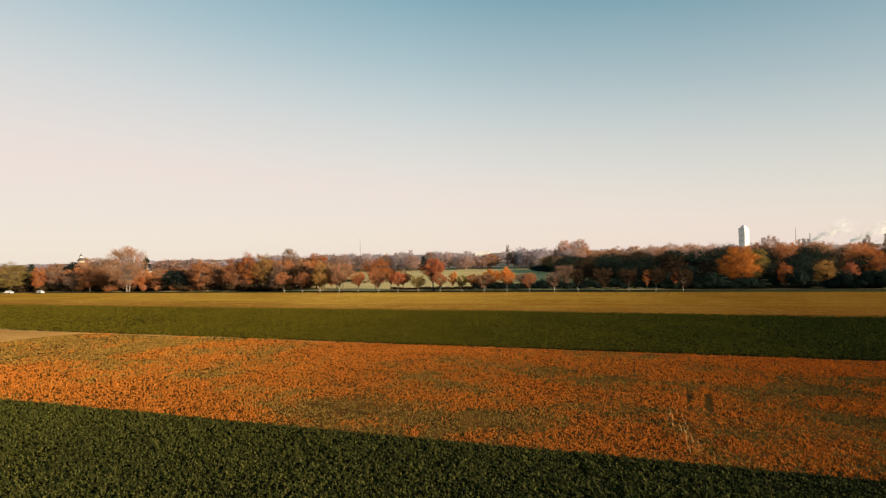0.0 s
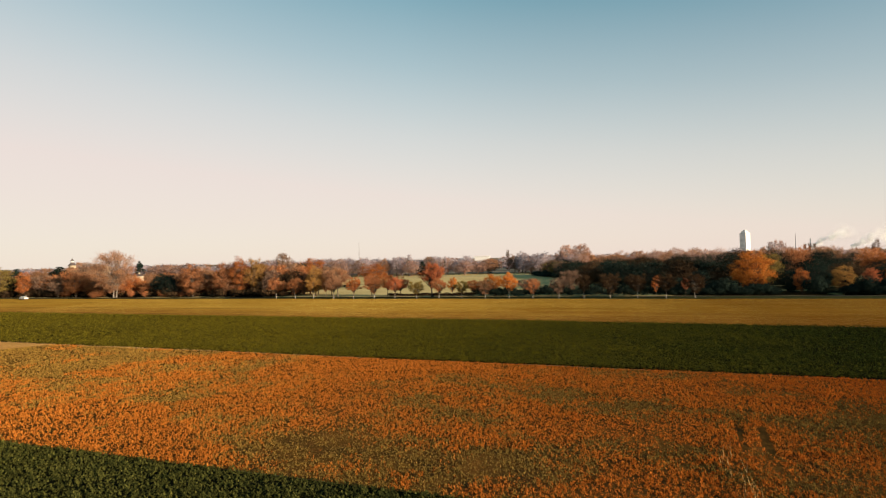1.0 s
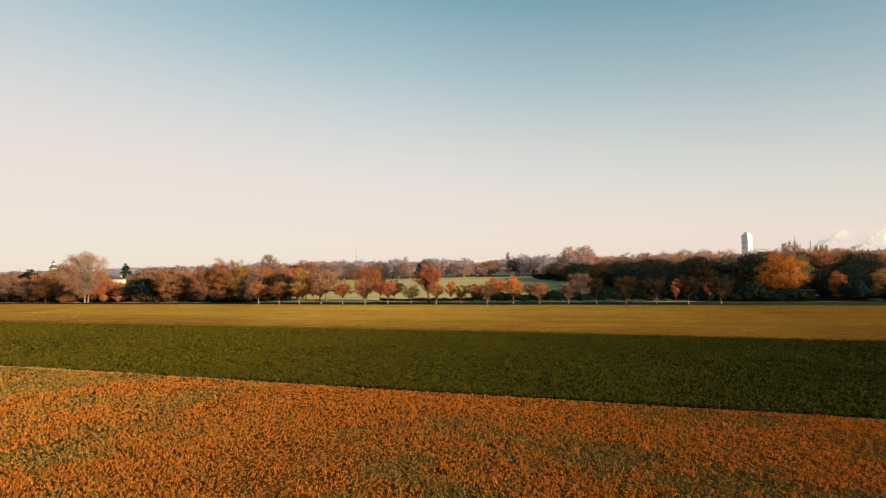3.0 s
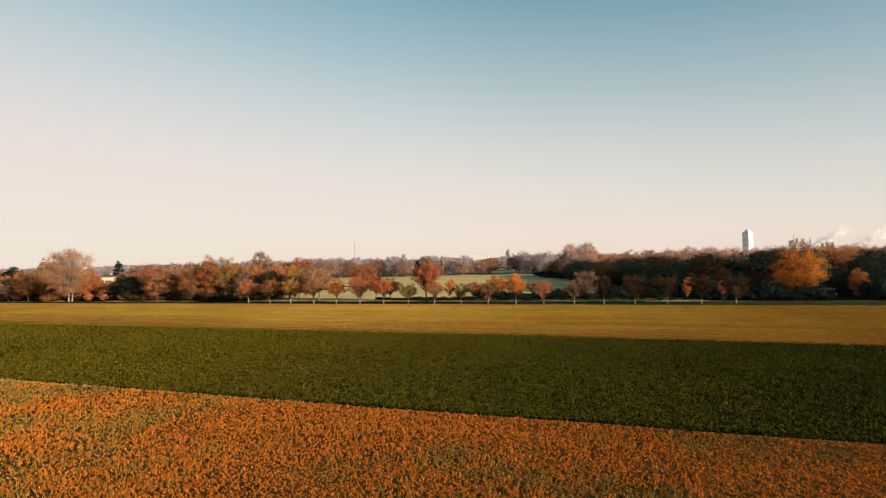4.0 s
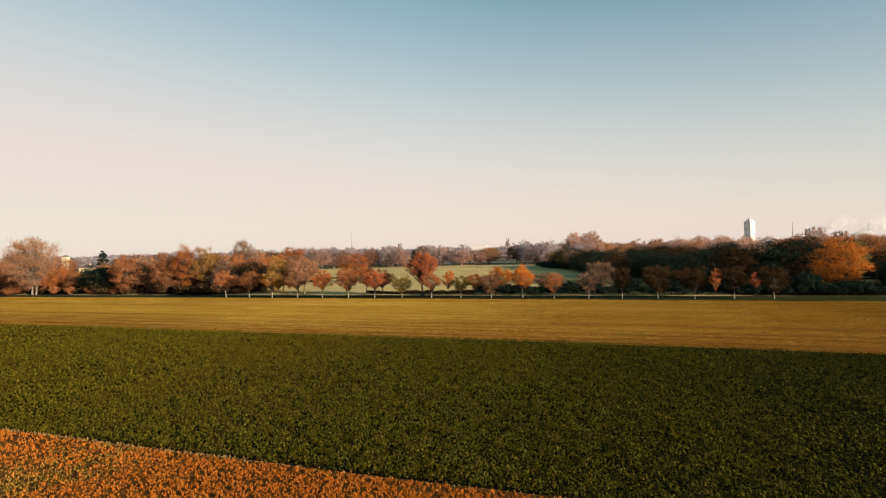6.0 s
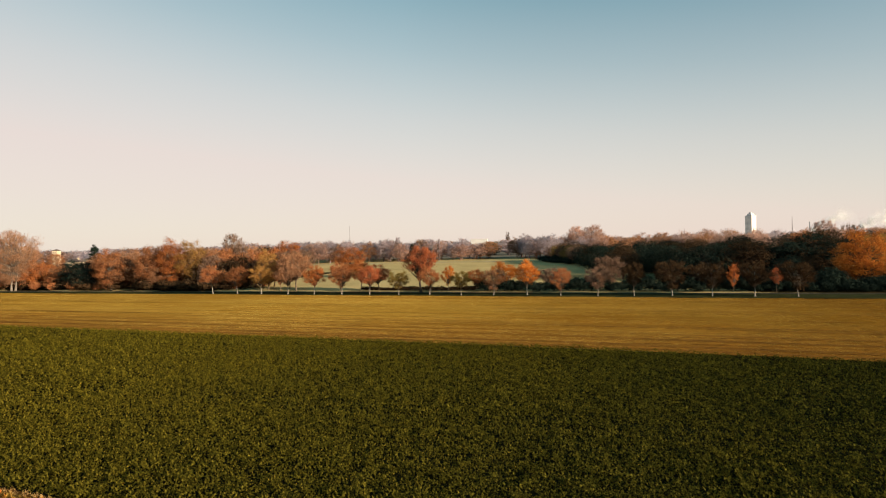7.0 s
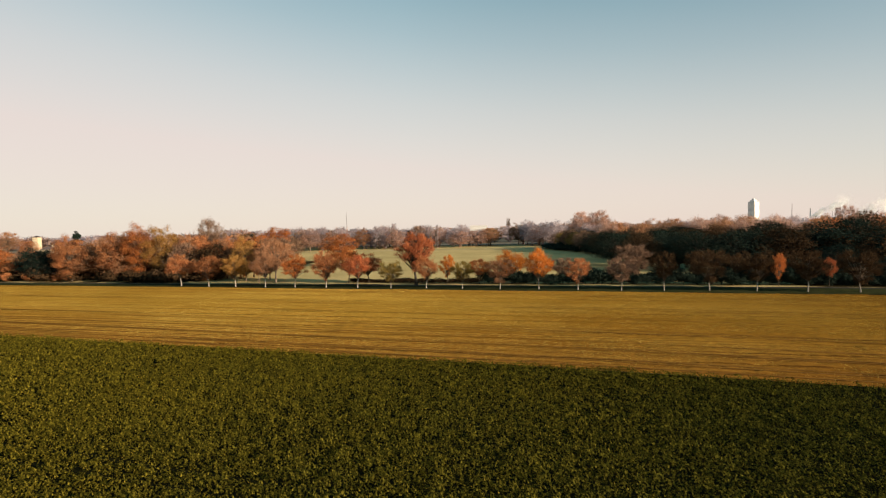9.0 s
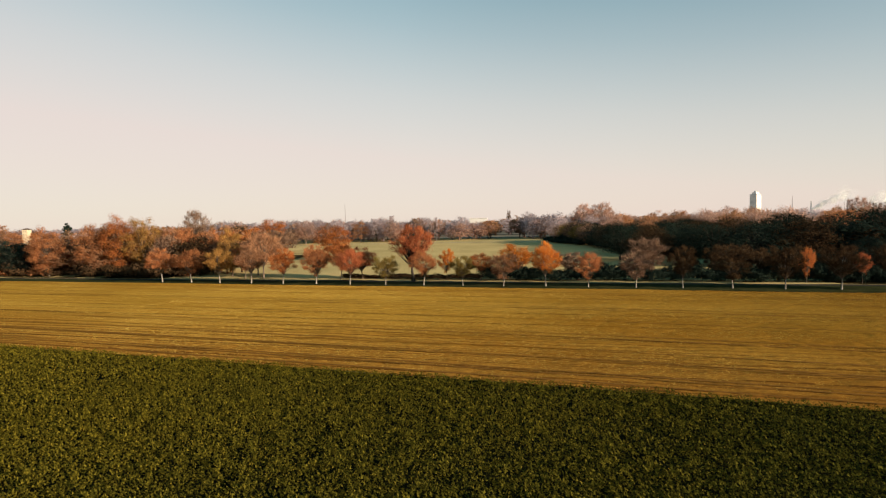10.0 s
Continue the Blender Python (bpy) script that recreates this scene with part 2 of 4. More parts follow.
TOWER_WALL = plain_material("tower_white_panels", (0.76, 0.69, 0.64), 0.7, 0.1)
GREY_WALL = plain_material("grey_concrete", (0.50, 0.50, 0.50), 0.8)
ROOF_TILE = plain_material("dark_roof_tile", (0.09, 0.07, 0.065), 0.7)
GLASS_DARK = plain_material("dark_window_glass", (0.04, 0.05, 0.06), 0.12)
STEEL = plain_material("painted_steel", (0.14, 0.13, 0.13), 0.7)


def steam_material():
    """Fine droplets, scattering light both ways."""
    m, t, b = nodes_of("steam_white", 1.0)
    thin = t.nodes.new("ShaderNodeBsdfTranslucent")
    thin.inputs[0].default_value = (0.97, 0.95, 0.93, 1)
    b.inputs["Base Color"].default_value = (0.97, 0.95, 0.93, 1)
    half = t.nodes.new("ShaderNodeMixShader")
    t.links.new(b.outputs[0], half.inputs[1])
    t.links.new(thin.outputs[0], half.inputs[2])
    half.inputs[0].default_value = 0.5
    t.links.new(half.outputs[0], t.nodes["Material Output"].inputs[0])
    return m


STEAM = steam_material()


# ---- mesh tools ----
def quad_mesh(name, verts, faces):
    me = bpy.data.meshes.new(name)
    v = np.asarray(verts, dtype=np.float32)
    f = np.asarray(faces, dtype=np.int32)
    me.vertices.add(len(v))
    me.vertices.foreach_set("co", v.ravel())
    me.loops.add(f.size)
    me.loops.foreach_set("vertex_index", f.ravel())
    me.polygons.add(len(f))
    me.polygons.foreach_set("loop_start", np.arange(0, f.size, f.shape[1], dtype=np.int32))
    me.update(calc_edges=True)
    return me


def clothe(ob, material):
    """The material on the object, so that alike meshes may have several."""
    if not ob.data.materials:
        ob.data.materials.append(None)
    ob.material_slots[0].link = "OBJECT"
    ob.material_slots[0].material = material
    return ob


def part(name, bm, material, parent, label=""):
    me = bm
    if isinstance(bm, bmesh.types.BMesh):
        me = bpy.data.meshes.new(name)
        bm.to_mesh(me)
        bm.free()
    ob = clothe(new(name, me), material)
    ob.parent = parent
    if label:
        tagged(ob, label)
    return ob


def joined(pieces):
    V, F, n = [], [], 0
    for v, f in pieces:
        V.append(v)
        F.append(f + n)
        n += len(v)
    return np.concatenate(V), np.concatenate(F)


def value_noise(x, y, size, rng):
    """Smooth noise of 0 to 1 over the plan, with cells of that size."""
    grid = rng.random((257, 257))
    u, v = np.asarray(x) / size + 1000, np.asarray(y) / size + 1000
    i, j = np.floor(u).astype(int), np.floor(v).astype(int)
    a, b = u - i, v - j
    a, b = a * a * (3 - 2 * a), b * b * (3 - 2 * b)
    g = lambda p, q: grid[p % 257, q % 257]
    return (g(i, j) * (1 - a) + g(i + 1, j) * a) * (1 - b) + (g(i, j + 1) * (1 - a) + g(i + 1, j + 1) * a) * b


def add_box(bm, x0, x1, y0, y1, z0, z1, bevel=0.0):
    made = bmesh.ops.create_cube(bm, size=1.0, matrix=Matrix.LocRotScale(((x0 + x1) / 2, (y0 + y1) / 2, (z0 + z1) / 2), None, (x1 - x0, y1 - y0, z1 - z0)))
    if bevel:
        edges = list({e for v in made["verts"] for e in v.link_edges})
        bmesh.ops.bevel(bm, geom=edges, offset=bevel, segments=2, affect="EDGES")
    return bm


def box(x0, x1, y0, y1, z0, z1, bevel=0.0):
    return add_box(bmesh.new(), x0, x1, y0, y1, z0, z1, bevel)


# ---- the ground: one sheet to the horizon, and the fields laid on it ----
def edge_near(x):
    return 38.7 - 0.036 * (x + 3)


def edge_orange(x):
    return 79.2 - 0.046 * (x + 8)


def edge_green(x):
    return 127.2 - 0.046 * (x + 22) - 0.018 * np.maximum(x + 22, 0)


def edge_sown(x):
    return 188.6 - 0.018 * (np.asarray(x, dtype=float) + 60)


def sheet(name, x0, x1, nx, low, high, ny, z, material, label, rough=0.0, seed=1, columns=None, clods=0.0):
    """A strip of land between two lines across the view, with a gently uneven surface."""
    rng = np.random.default_rng(seed)
    xs = np.linspace(x0, x1, nx + 1) if columns is None else columns
    nx = len(xs) - 1
    f = np.linspace(0, 1, ny + 1)
    X = np.repeat(xs[None, :], ny + 1, 0)
    lo, hi = low(xs), high(xs)
    Y = lo[None, :] + (hi - lo)[None, :] * f[:, None]
    Z = z + rough * (value_noise(X, Y, 9.0, rng) - 0.5) + 0.5 * rough * (value_noise(X, Y, 2.5, rng) - 0.5)
    if clods:
        Z += clods * (value_noise(X, Y, 0.55, rng) - 0.5)
    V = np.stack([X, Y, Z], -1).reshape(-1, 3)
    i = (np.arange(ny)[:, None] * (nx + 1) + np.arange(nx)[None, :]).ravel()
    F = np.stack([i, i + 1, i + nx + 2, i + nx + 1], -1)
    ob = clothe(new(name, quad_mesh(name, V, F)), material)
    return tagged(ob, label, "field", kind="structure")


def level(v):
    return lambda x: np.full_like(np.asarray(x, dtype=float), v)


tagged(sheet("ground", -4500, 4500, 60, level(-400), level(4800), 40, -0.25, COUNTRY, "flat open country reaching the hazy horizon"), category="ground")
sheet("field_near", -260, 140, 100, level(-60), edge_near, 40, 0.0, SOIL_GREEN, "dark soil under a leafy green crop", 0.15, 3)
sheet("field_dead_crop", -260, 140, 130, edge_near, edge_orange, 40, 0.0, SOIL_ORANGE, "soil under a dried orange cover crop", 0.15, 4)
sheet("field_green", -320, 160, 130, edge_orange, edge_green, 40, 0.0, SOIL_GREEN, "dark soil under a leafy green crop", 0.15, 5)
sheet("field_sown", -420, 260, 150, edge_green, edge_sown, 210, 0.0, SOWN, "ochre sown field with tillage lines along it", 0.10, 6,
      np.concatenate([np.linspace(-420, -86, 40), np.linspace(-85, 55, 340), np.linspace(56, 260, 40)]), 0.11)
sheet("headland", -330, -105, 60, lambda x: 83 - np.clip((-107 - x) / 0.42, 0, 60), lambda x: edge_orange(x) - 0.2, 20, 0.08, HEADLAND, "pale ochre headland beside the dried crop", 0.1, 12)
sheet("verge", -420, 260, 90, edge_sown, level(196.3), 8, 0.03, VERGE, "rough grass verge along the tree avenue", 0.15, 7)
sheet("path", -420, 260, 60, level(196.3), level(198.3), 2, 0.0, ROAD, "pale gravel path, shade-darkened in colour, between two rows of trees", 0.04, 8)
sheet("meadow", -420, 260, 90, level(198.3), level(470.0), 60, 0.0, MEADOW, "short pale green meadow beyond the avenue", 0.3, 9)

sheet("far_path", -240, 60, 60, lambda x: 393.5 + 0.10 * (np.asarray(x, dtype=float) + 77) * (np.asarray(x) < -77), lambda x: 396.5 + 0.10 * (np.asarray(x, dtype=float) + 77) * (np.asarray(x) < -77), 2, 0.2, FAR_TRACK, "pale track along the far side of the meadow", 0.0, 23)
# floor sheets of the woods: shade under the trees is in their colour
sheet("wood_floor_east", 26, 260, 60, level(198.5), level(300.0), 30, 0.05, LITTER, "leaf litter under the wood, darkened for its shade", 0.2, 21)
sheet("wood_floor_west", -420, -134, 60, level(199.0), level(300.0), 30, 0.05, LITTER, "leaf litter under the wood, darkened for its shade", 0.2, 22)


# ---- crops ----
def leaf_quads(base, yaw, pitch, length, width, bend):
    """One folded kite-shaped leaf for each row: from its base outwards and up, then bent over."""
    d = np.stack([np.cos(yaw), np.sin(yaw)], -1)
    s = np.stack([-np.sin(yaw), np.cos(yaw), 0 * yaw], -1) * (width / 2)[:, None]
    mid = base + np.concatenate([d * (np.cos(pitch) * length * 0.55)[:, None], (np.sin(pitch) * length * 0.55)[:, None]], 1)
    p2 = pitch - bend
    tip = mid + np.concatenate([d * (np.cos(p2) * length * 0.45)[:, None], (np.sin(p2) * length * 0.45)[:, None]], 1)
    V = np.stack([base, mid + s, tip, mid - s], 1).reshape(-1, 3)
    return V, np.arange(len(V)).reshape(-1, 4)


def scatter(rng, x0, x1, low, high, per_m2):
    span = float(np.mean(high(np.array([x0, x1])) - low(np.array([x0, x1]))))
    n = int((x1 - x0) * span * per_m2)
    x = rng.uniform(x0, x1, n)
    f = rng.random(n)
    return x, low(x) + (high(x) - low(x)) * f


def crop(name, label, material, regions, leaves, size, rise, width, seed, keep=None, facing=2.0, bend=1.0, blade=False, wild=0.35, clump=1.3, stem=0.10):
    """regions: x0, x1, low line, high line, plants in a square metre, size factor. stem: how high up the stems the leaves sit."""
    rng = np.random.default_rng(seed)
    Vs, Fs, n = [], [], 0
    for x0, x1, low, high, dens, big in regions:
        x, y = scatter(rng, x0, x1, low, high, dens)
        tall = 0.55 + 0.6 * value_noise(x, y, clump, rng) + 0.35 * value_noise(x, y, 7.0, rng)
        if keep:
            k = keep(x, y, rng)
            x, y, tall = x[k], y[k], tall[k]
        m = len(x) * leaves
        xi, yi, ti = np.repeat(x, leaves), np.repeat(y, leaves), np.repeat(tall, leaves)
        ln = size * big * ti * rng.uniform(0.6, 1.25, m)
        base = np.stack([xi + rng.normal(0, 0.04 * big, m), yi + rng.normal(0, 0.04 * big, m), rng.uniform(-0.02, stem, m) * ti ** 1.6], -1)
        V, F = leaf_quads(base, np.pi + rng.normal(0, facing, m), rng.normal(rise, wild, m), ln, width * big * rng.uniform(0.7, 1.3, m), rng.uniform(0.1, 1.0, m) * bend)
        if blade:
            q = V.reshape(-1, 4, 3)
            foot = (q[:, 1] - q[:, 3]) * 0.5
            V = np.stack([q[:, 0] - foot, q[:, 0] + foot, q[:, 2]], 1).reshape(-1, 3)
            F = np.arange(len(V)).reshape(-1, 3)
        Vs.append(V)
        Fs.append(F + n)
        n += len(V)
    ob = clothe(new(name, quad_mesh(name, np.concatenate(Vs), np.concatenate(Fs))), material)
    return tagged(ob, label, "crop", kind="stuff")


TRAM = 18.0
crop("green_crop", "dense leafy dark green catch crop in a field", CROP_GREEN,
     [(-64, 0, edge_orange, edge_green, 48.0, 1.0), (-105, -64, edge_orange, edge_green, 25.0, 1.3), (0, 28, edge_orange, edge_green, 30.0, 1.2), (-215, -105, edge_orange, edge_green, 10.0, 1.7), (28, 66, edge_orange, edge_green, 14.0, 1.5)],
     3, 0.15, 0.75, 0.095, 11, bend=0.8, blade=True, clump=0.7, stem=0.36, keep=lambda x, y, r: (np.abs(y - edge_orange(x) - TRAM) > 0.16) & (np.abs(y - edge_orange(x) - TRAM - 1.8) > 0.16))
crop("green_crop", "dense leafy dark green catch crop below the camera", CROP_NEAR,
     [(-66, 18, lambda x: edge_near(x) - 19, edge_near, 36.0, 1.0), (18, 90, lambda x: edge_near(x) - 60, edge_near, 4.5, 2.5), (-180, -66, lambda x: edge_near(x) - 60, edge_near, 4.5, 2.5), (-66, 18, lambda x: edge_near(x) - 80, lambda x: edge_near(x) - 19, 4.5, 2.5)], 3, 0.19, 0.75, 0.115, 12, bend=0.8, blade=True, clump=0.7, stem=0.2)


def stalks_here(x, y):
    """Off the pale headland, and out of the two wheel ruts."""
    lane = x - 0.19 * (y - 56.8)
    ruts = ((np.abs(lane - 8.8) < 0.3) & (y > 50.3) & (y < 57.0)) | ((np.abs(lane - 10.5) < 0.38) & (y > 47.0) & (y < 57.2))
    ruts &= value_noise(x, y, 0.55, np.random.default_rng(19)) > 0.3
    return (x > -107 - 0.42 * (83 - y)) & (y < edge_orange(x) - 0.35) & ~ruts


def orange_patch(x, y, rng):
    r = np.random.default_rng(77)
    p = 0.36 * value_noise(x * 0.6 + 0.3 * y, y, 13.0, r) + 0.40 * value_noise(x * 0.7, y, 5.0, r) + 0.24 * value_noise(x, y, 1.8, r)
    far = edge_orange(x) - y
    # weeds in the middle of the field and in one slanting strip, a closed orange stand along the far edge
    weedy = np.clip((far - 6.0) / 6, 0, 1) * np.clip((x + 44 + 0.5 * (y - 60)) / 8, 0, 1)
    strip = np.clip(1.4 - np.abs(x + 46.5 + 0.45 * far) / (2.0 + 0.2 * np.clip(16 - far, 0, 16)), 0, 1) * np.clip((17 - far) / 4, 0, 1)
    # low olive growth in the corner by the headland
    corner = np.clip((-62 - 0.9 * (79 - y) - x) / 6, 0, 1)
    near = np.clip((far - 25.0) / 9, 0, 1) * np.clip((x + 25) / 20, 0, 1)
    return 0.92 + 3.0 * (p - 0.5) - 0.70 * corner - 0.32 * near - 0.52 * weedy - 0.40 * strip + 0.15 * np.clip((x - 4) / 12, 0, 1)


ORANGE_LAND = [(-46, 26, edge_near, edge_orange, 26.0, 0.88), (26, 30, edge_near, edge_orange, 20.0, 1.0), (-50, -46, edge_near, edge_orange, 20.0, 1.0), (-85, -50, edge_near, edge_orange, 13.0, 1.15), (-125, -85, edge_near, edge_orange, 8.0, 1.4), (30, 45, edge_near, edge_orange, 13.0, 1.15), (45, 90, edge_near, edge_orange, 4.0, 1.6), (-200, -125, edge_near, edge_orange, 3.0, 2.0)]
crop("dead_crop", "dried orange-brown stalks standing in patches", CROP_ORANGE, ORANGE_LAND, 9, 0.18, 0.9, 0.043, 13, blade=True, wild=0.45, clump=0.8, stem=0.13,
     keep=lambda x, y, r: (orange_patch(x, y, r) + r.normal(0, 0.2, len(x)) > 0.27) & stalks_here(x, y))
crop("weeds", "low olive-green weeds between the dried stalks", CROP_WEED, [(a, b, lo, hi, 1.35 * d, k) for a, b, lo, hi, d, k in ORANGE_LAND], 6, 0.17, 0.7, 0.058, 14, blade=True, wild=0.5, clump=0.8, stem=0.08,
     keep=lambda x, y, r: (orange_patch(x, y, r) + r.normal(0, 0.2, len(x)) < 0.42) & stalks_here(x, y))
crop("dry_grass", "pale dry grass along the edge of the crop", CROP_PALE, [(-70, -38, lambda x: edge_orange(x) - 0.4, edge_orange, 26.0, 1.0), (-38, 0, lambda x: edge_orange(x) - 0.5, edge_orange, 4.0, 0.8), (-120, -70, lambda x: edge_orange(x) - 0.5, edge_orange, 30.0, 1.1), (-200, -120, lambda x: edge_orange(x) - 0.6, edge_orange, 16.0, 1.6)], 4, 0.24, 0.9, 0.04, 17, blade=True, wild=0.4)
crop("tall_stalks", "a few tall pale dry stalks above the cover crop", CROP_PALE,
     [(5.2, 6.6, level(40.0), level(50.0), 1.6, 1.0)], 3, 1.2, 1.45, 0.035, 15, blade=True)


FURROWS = (1.7, 3.6, 4.4, 8.3, 8.9, 12.6, 18.2, 20.0, 28.5, 37.0, 38.8, 47.5, 53.0, 54.8)


def furrow_lines():
    """Bare dark furrows and wheel lines along the sown field, thin and a little uneven."""
    rng = np.random.default_rng(41)
    pieces = []
    for off in FURROWS:
        x = np.arange(-200, 120, 2.0)
        wide = 0.03 + 0.15 * value_noise(x, 0 * x + 50 * off, 14.0, rng)
        y = edge_green(x) + off + 0.25 * (value_noise(x, 0 * x + 90 * off, 30.0, rng) - 0.5)
        V = np.stack([np.stack([x, y - wide, 0 * x + 0.075], -1), np.stack([x, y + wide, 0 * x + 0.075], -1)], 1).reshape(-1, 3)
        i = 2 * np.arange(len(x) - 1)
        pieces.append((V, np.stack([i, i + 2, i + 3, i + 1], -1)))
    ob = clothe(new("furrows", quad_mesh("furrows", *joined(pieces))), FURROW_SOIL)
    return tagged(ob, "thin dark bare furrows along the sown field", "furrow", kind="stuff")


def off_furrows(x, y):
    off = y - edge_green(x)
    return np.min(np.abs(off[:, None] - np.array(FURROWS)[None, :]), 1) > 0.22


def sown_rows(x, y):
    return value_noise(x * 0.02, y, 0.9, np.random.default_rng(5)) + 0.4 * value_noise(x * 0.015, y, 4.0, np.random.default_rng(6)) > 0.40


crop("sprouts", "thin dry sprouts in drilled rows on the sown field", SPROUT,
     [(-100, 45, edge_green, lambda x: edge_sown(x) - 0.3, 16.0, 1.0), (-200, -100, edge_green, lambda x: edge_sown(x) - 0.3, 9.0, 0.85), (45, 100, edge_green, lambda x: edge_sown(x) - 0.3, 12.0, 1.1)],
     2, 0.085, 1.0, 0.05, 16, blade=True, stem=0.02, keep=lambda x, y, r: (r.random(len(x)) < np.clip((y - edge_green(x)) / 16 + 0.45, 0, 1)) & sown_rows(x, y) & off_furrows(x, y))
furrow_lines()


# ---- trees ----
def tube(points, radii, sides):
    """A tapered tube along points: verts and quads."""
    P = np.asarray(points, float)
    T = np.gradient(P, axis=0)
    T /= np.linalg.norm(T, axis=1)[:, None] + 1e-9
    ref = np.array([1.0, 0.1, 0.0]) if abs(T[:, 2]).mean() > 0.5 else np.array([0.0, 0.0, 1.0])
    A = np.cross(T, ref)
    A /= np.linalg.norm(A, axis=1)[:, None] + 1e-9
    B = np.cross(T, A)
    a = np.linspace(0, 2 * np.pi, sides, endpoint=False)
    ring = A[:, None, :] * np.cos(a)[None, :, None] + B[:, None, :] * np.sin(a)[None, :, None]
    V = (P[:, None, :] + ring * np.asarray(radii)[:, None, None]).reshape(-1, 3)
    n = len(P)
    i, j = np.meshgrid(np.arange(n - 1), np.arange(sides), indexing="ij")
    k = (j + 1) % sides
    F = np.stack([i * sides + j, i * sides + k, (i + 1) * sides + k, (i + 1) * sides + j], -1).reshape(-1, 4)
    return V, F


def flakes(corners, three):
    """Loose leaves from rows of four corners; the far ones have three, a little larger."""
    if not three:
        return corners, np.arange(len(corners)).reshape(-1, 4)
    q = corners.reshape(-1, 4, 3)
    mid = q.mean(1, keepdims=True)
    v = (mid + (q[:, :3] - mid) * 1.3).reshape(-1, 3)
    return v, np.arange(len(v)).reshape(-1, 3)


def grow(seed, height, radius, clear, leaves, leaf, clumps=42, twigs=0, shape="round", lean=0.0, stems=1, girth=1.0, far=False, limb=1.0, fan=1.0, fork=None):
    """Wood and crown of one tree. clear: height of the crown's lower edge. twigs: bare thin shoots in place of some leaves. limb: thickness of the limbs; fan: length of the shoots; fork: height of the lowest limbs."""
    rng = np.random.default_rng(seed)
    half = (height - clear) / 2
    mid = clear + half
    # centres of the leaf clumps within the crown's outline
    step = (np.arange(clumps) + 0.5) / clumps
    turned = np.arange(clumps) * 2.39996 + seed
    flat = np.sqrt(1 - (1 - 2 * step) ** 2)
    u = np.stack([flat * np.cos(turned), flat * np.sin(turned), 1 - 2 * step], -1) + rng.normal(0, 0.13, (clumps, 3))
    u /= np.linalg.norm(u, axis=1)[:, None]
    r = np.where(rng.random(clumps) < 0.72, rng.uniform(0.78, 0.98, clumps), rng.uniform(0.35, 0.75, clumps))
    # a few broad lobes, and hollows between them
    lobes = rng.normal(size=(9, 3)) + np.array([0, 0, 0.3])
    lobes /= np.linalg.norm(lobes, axis=1)[:, None]
    bulge = 0.80 + 0.26 * np.clip((np.max(u @ lobes.T, 1) - 0.55) / 0.45, 0, 1) + rng.normal(0, 0.05, clumps)
    r = r * bulge
    if shape in ("cone", "column"):
        u = rng.normal(size=(clumps, 3))
        u /= np.linalg.norm(u, axis=1)[:, None]
        r = rng.uniform(0.35, 0.95, clumps) ** 0.6
    C = np.stack([u[:, 0] * radius * r, u[:, 1] * radius * r, u[:, 2] * half * r], -1)
    if shape == "round":
        C[:, 2] = np.where(C[:, 2] < 0, C[:, 2] * 0.85, C[:, 2])
    if shape == "dome":
        C[:, 2] = np.where(C[:, 2] < 0, C[:, 2] * 0.95, C[:, 2])
        C[:, :2] *= (0.62 + 0.42 * np.sqrt(np.clip(1 - (C[:, 2] / half - 0.1) ** 2, 0, 1)))[:, None]
    if shape == "cone":
        w = 1.05 - (C[:, 2] / half + 1) / 2
        C[:, :2] *= (1.5 * w)[:, None]
    if shape == "column":
        C[:, :2] *= (1 - 0.5 * (C[:, 2] / half) ** 2)[:, None]
    if shape == "vase":
        C[:, :2] *= (0.55 + 0.5 * (C[:, 2] / half + 1) / 1.4)[:, None]
    size = radius * rng.uniform(0.20, 0.36, clumps) * (50 / clumps) ** 0.15 * (1.4 if far else 1.0)
    C[:, :2] *= radius / np.percentile(np.hypot(C[:, 0], C[:, 1]) + 0.7 * size, 93)
    C[:, 2] *= half / max(half * 0.6, np.percentile(C[:, 2] + 0.6 * size, 99))
    C[:, 2] += mid
    C[:, 0] += lean * C[:, 2]
    wood, limbs = [], []
    top = height * (0.95 if shape in ("cone", "column") else 0.72)
    r0 = (0.014 * height + 0.03) * girth
    spines = []
    for s in range(stems):
        h = np.linspace(0, top, 9)
        wob = np.cumsum(rng.normal(0, 0.012 * height, (9, 2)), 0)
        wob = (wob - wob[0]) * np.clip(h / (0.5 * top), 0, 1)[:, None]
        off = rng.normal(0, 0.1 * radius, 2) * (stems > 1)
        spine = np.stack([wob[:, 0] + off[0] * (1 + 2 * h / top) + lean * h, wob[:, 1] + off[1] * (1 + 2 * h / top), h], -1)
        rad = r0 * (1 - 0.86 * h / top) / (1 + 0.35 * (stems - 1))
        rad[0] *= 1.45
        spine[0, 2] = -0.3
        wood.append(tube(spine, rad, 8))
        spines.append(spine)
    # limbs from the stem to the clumps, the lower ones from lower down
    for i in range(clumps):
        spine = spines[i % stems]
        z = np.clip(clear * 0.75 + (C[i, 2] - clear) * rng.uniform(0.30, 0.65), clear * 0.7, top * 0.97)
        if fork:
            z = fork + rng.uniform(0, 0.3) * (C[i, 2] - fork)
        a = np.array([np.interp(z, spine[:, 2], spine[:, k]) for k in range(3)])
        b = C[i]
        bend = (a + b) / 2 + np.array([0, 0, 0.08 * np.linalg.norm(b - a)]) + rng.normal(0, 0.06 * radius, 3)
        q = np.linspace(0, 1, 5)[:, None]
        line = (1 - q) ** 2 * a + 2 * q * (1 - q) * bend + q ** 2 * b
        rl = limb * r0 * rng.uniform(0.16, 0.34) * (1 - 0.8 * q[:, 0])
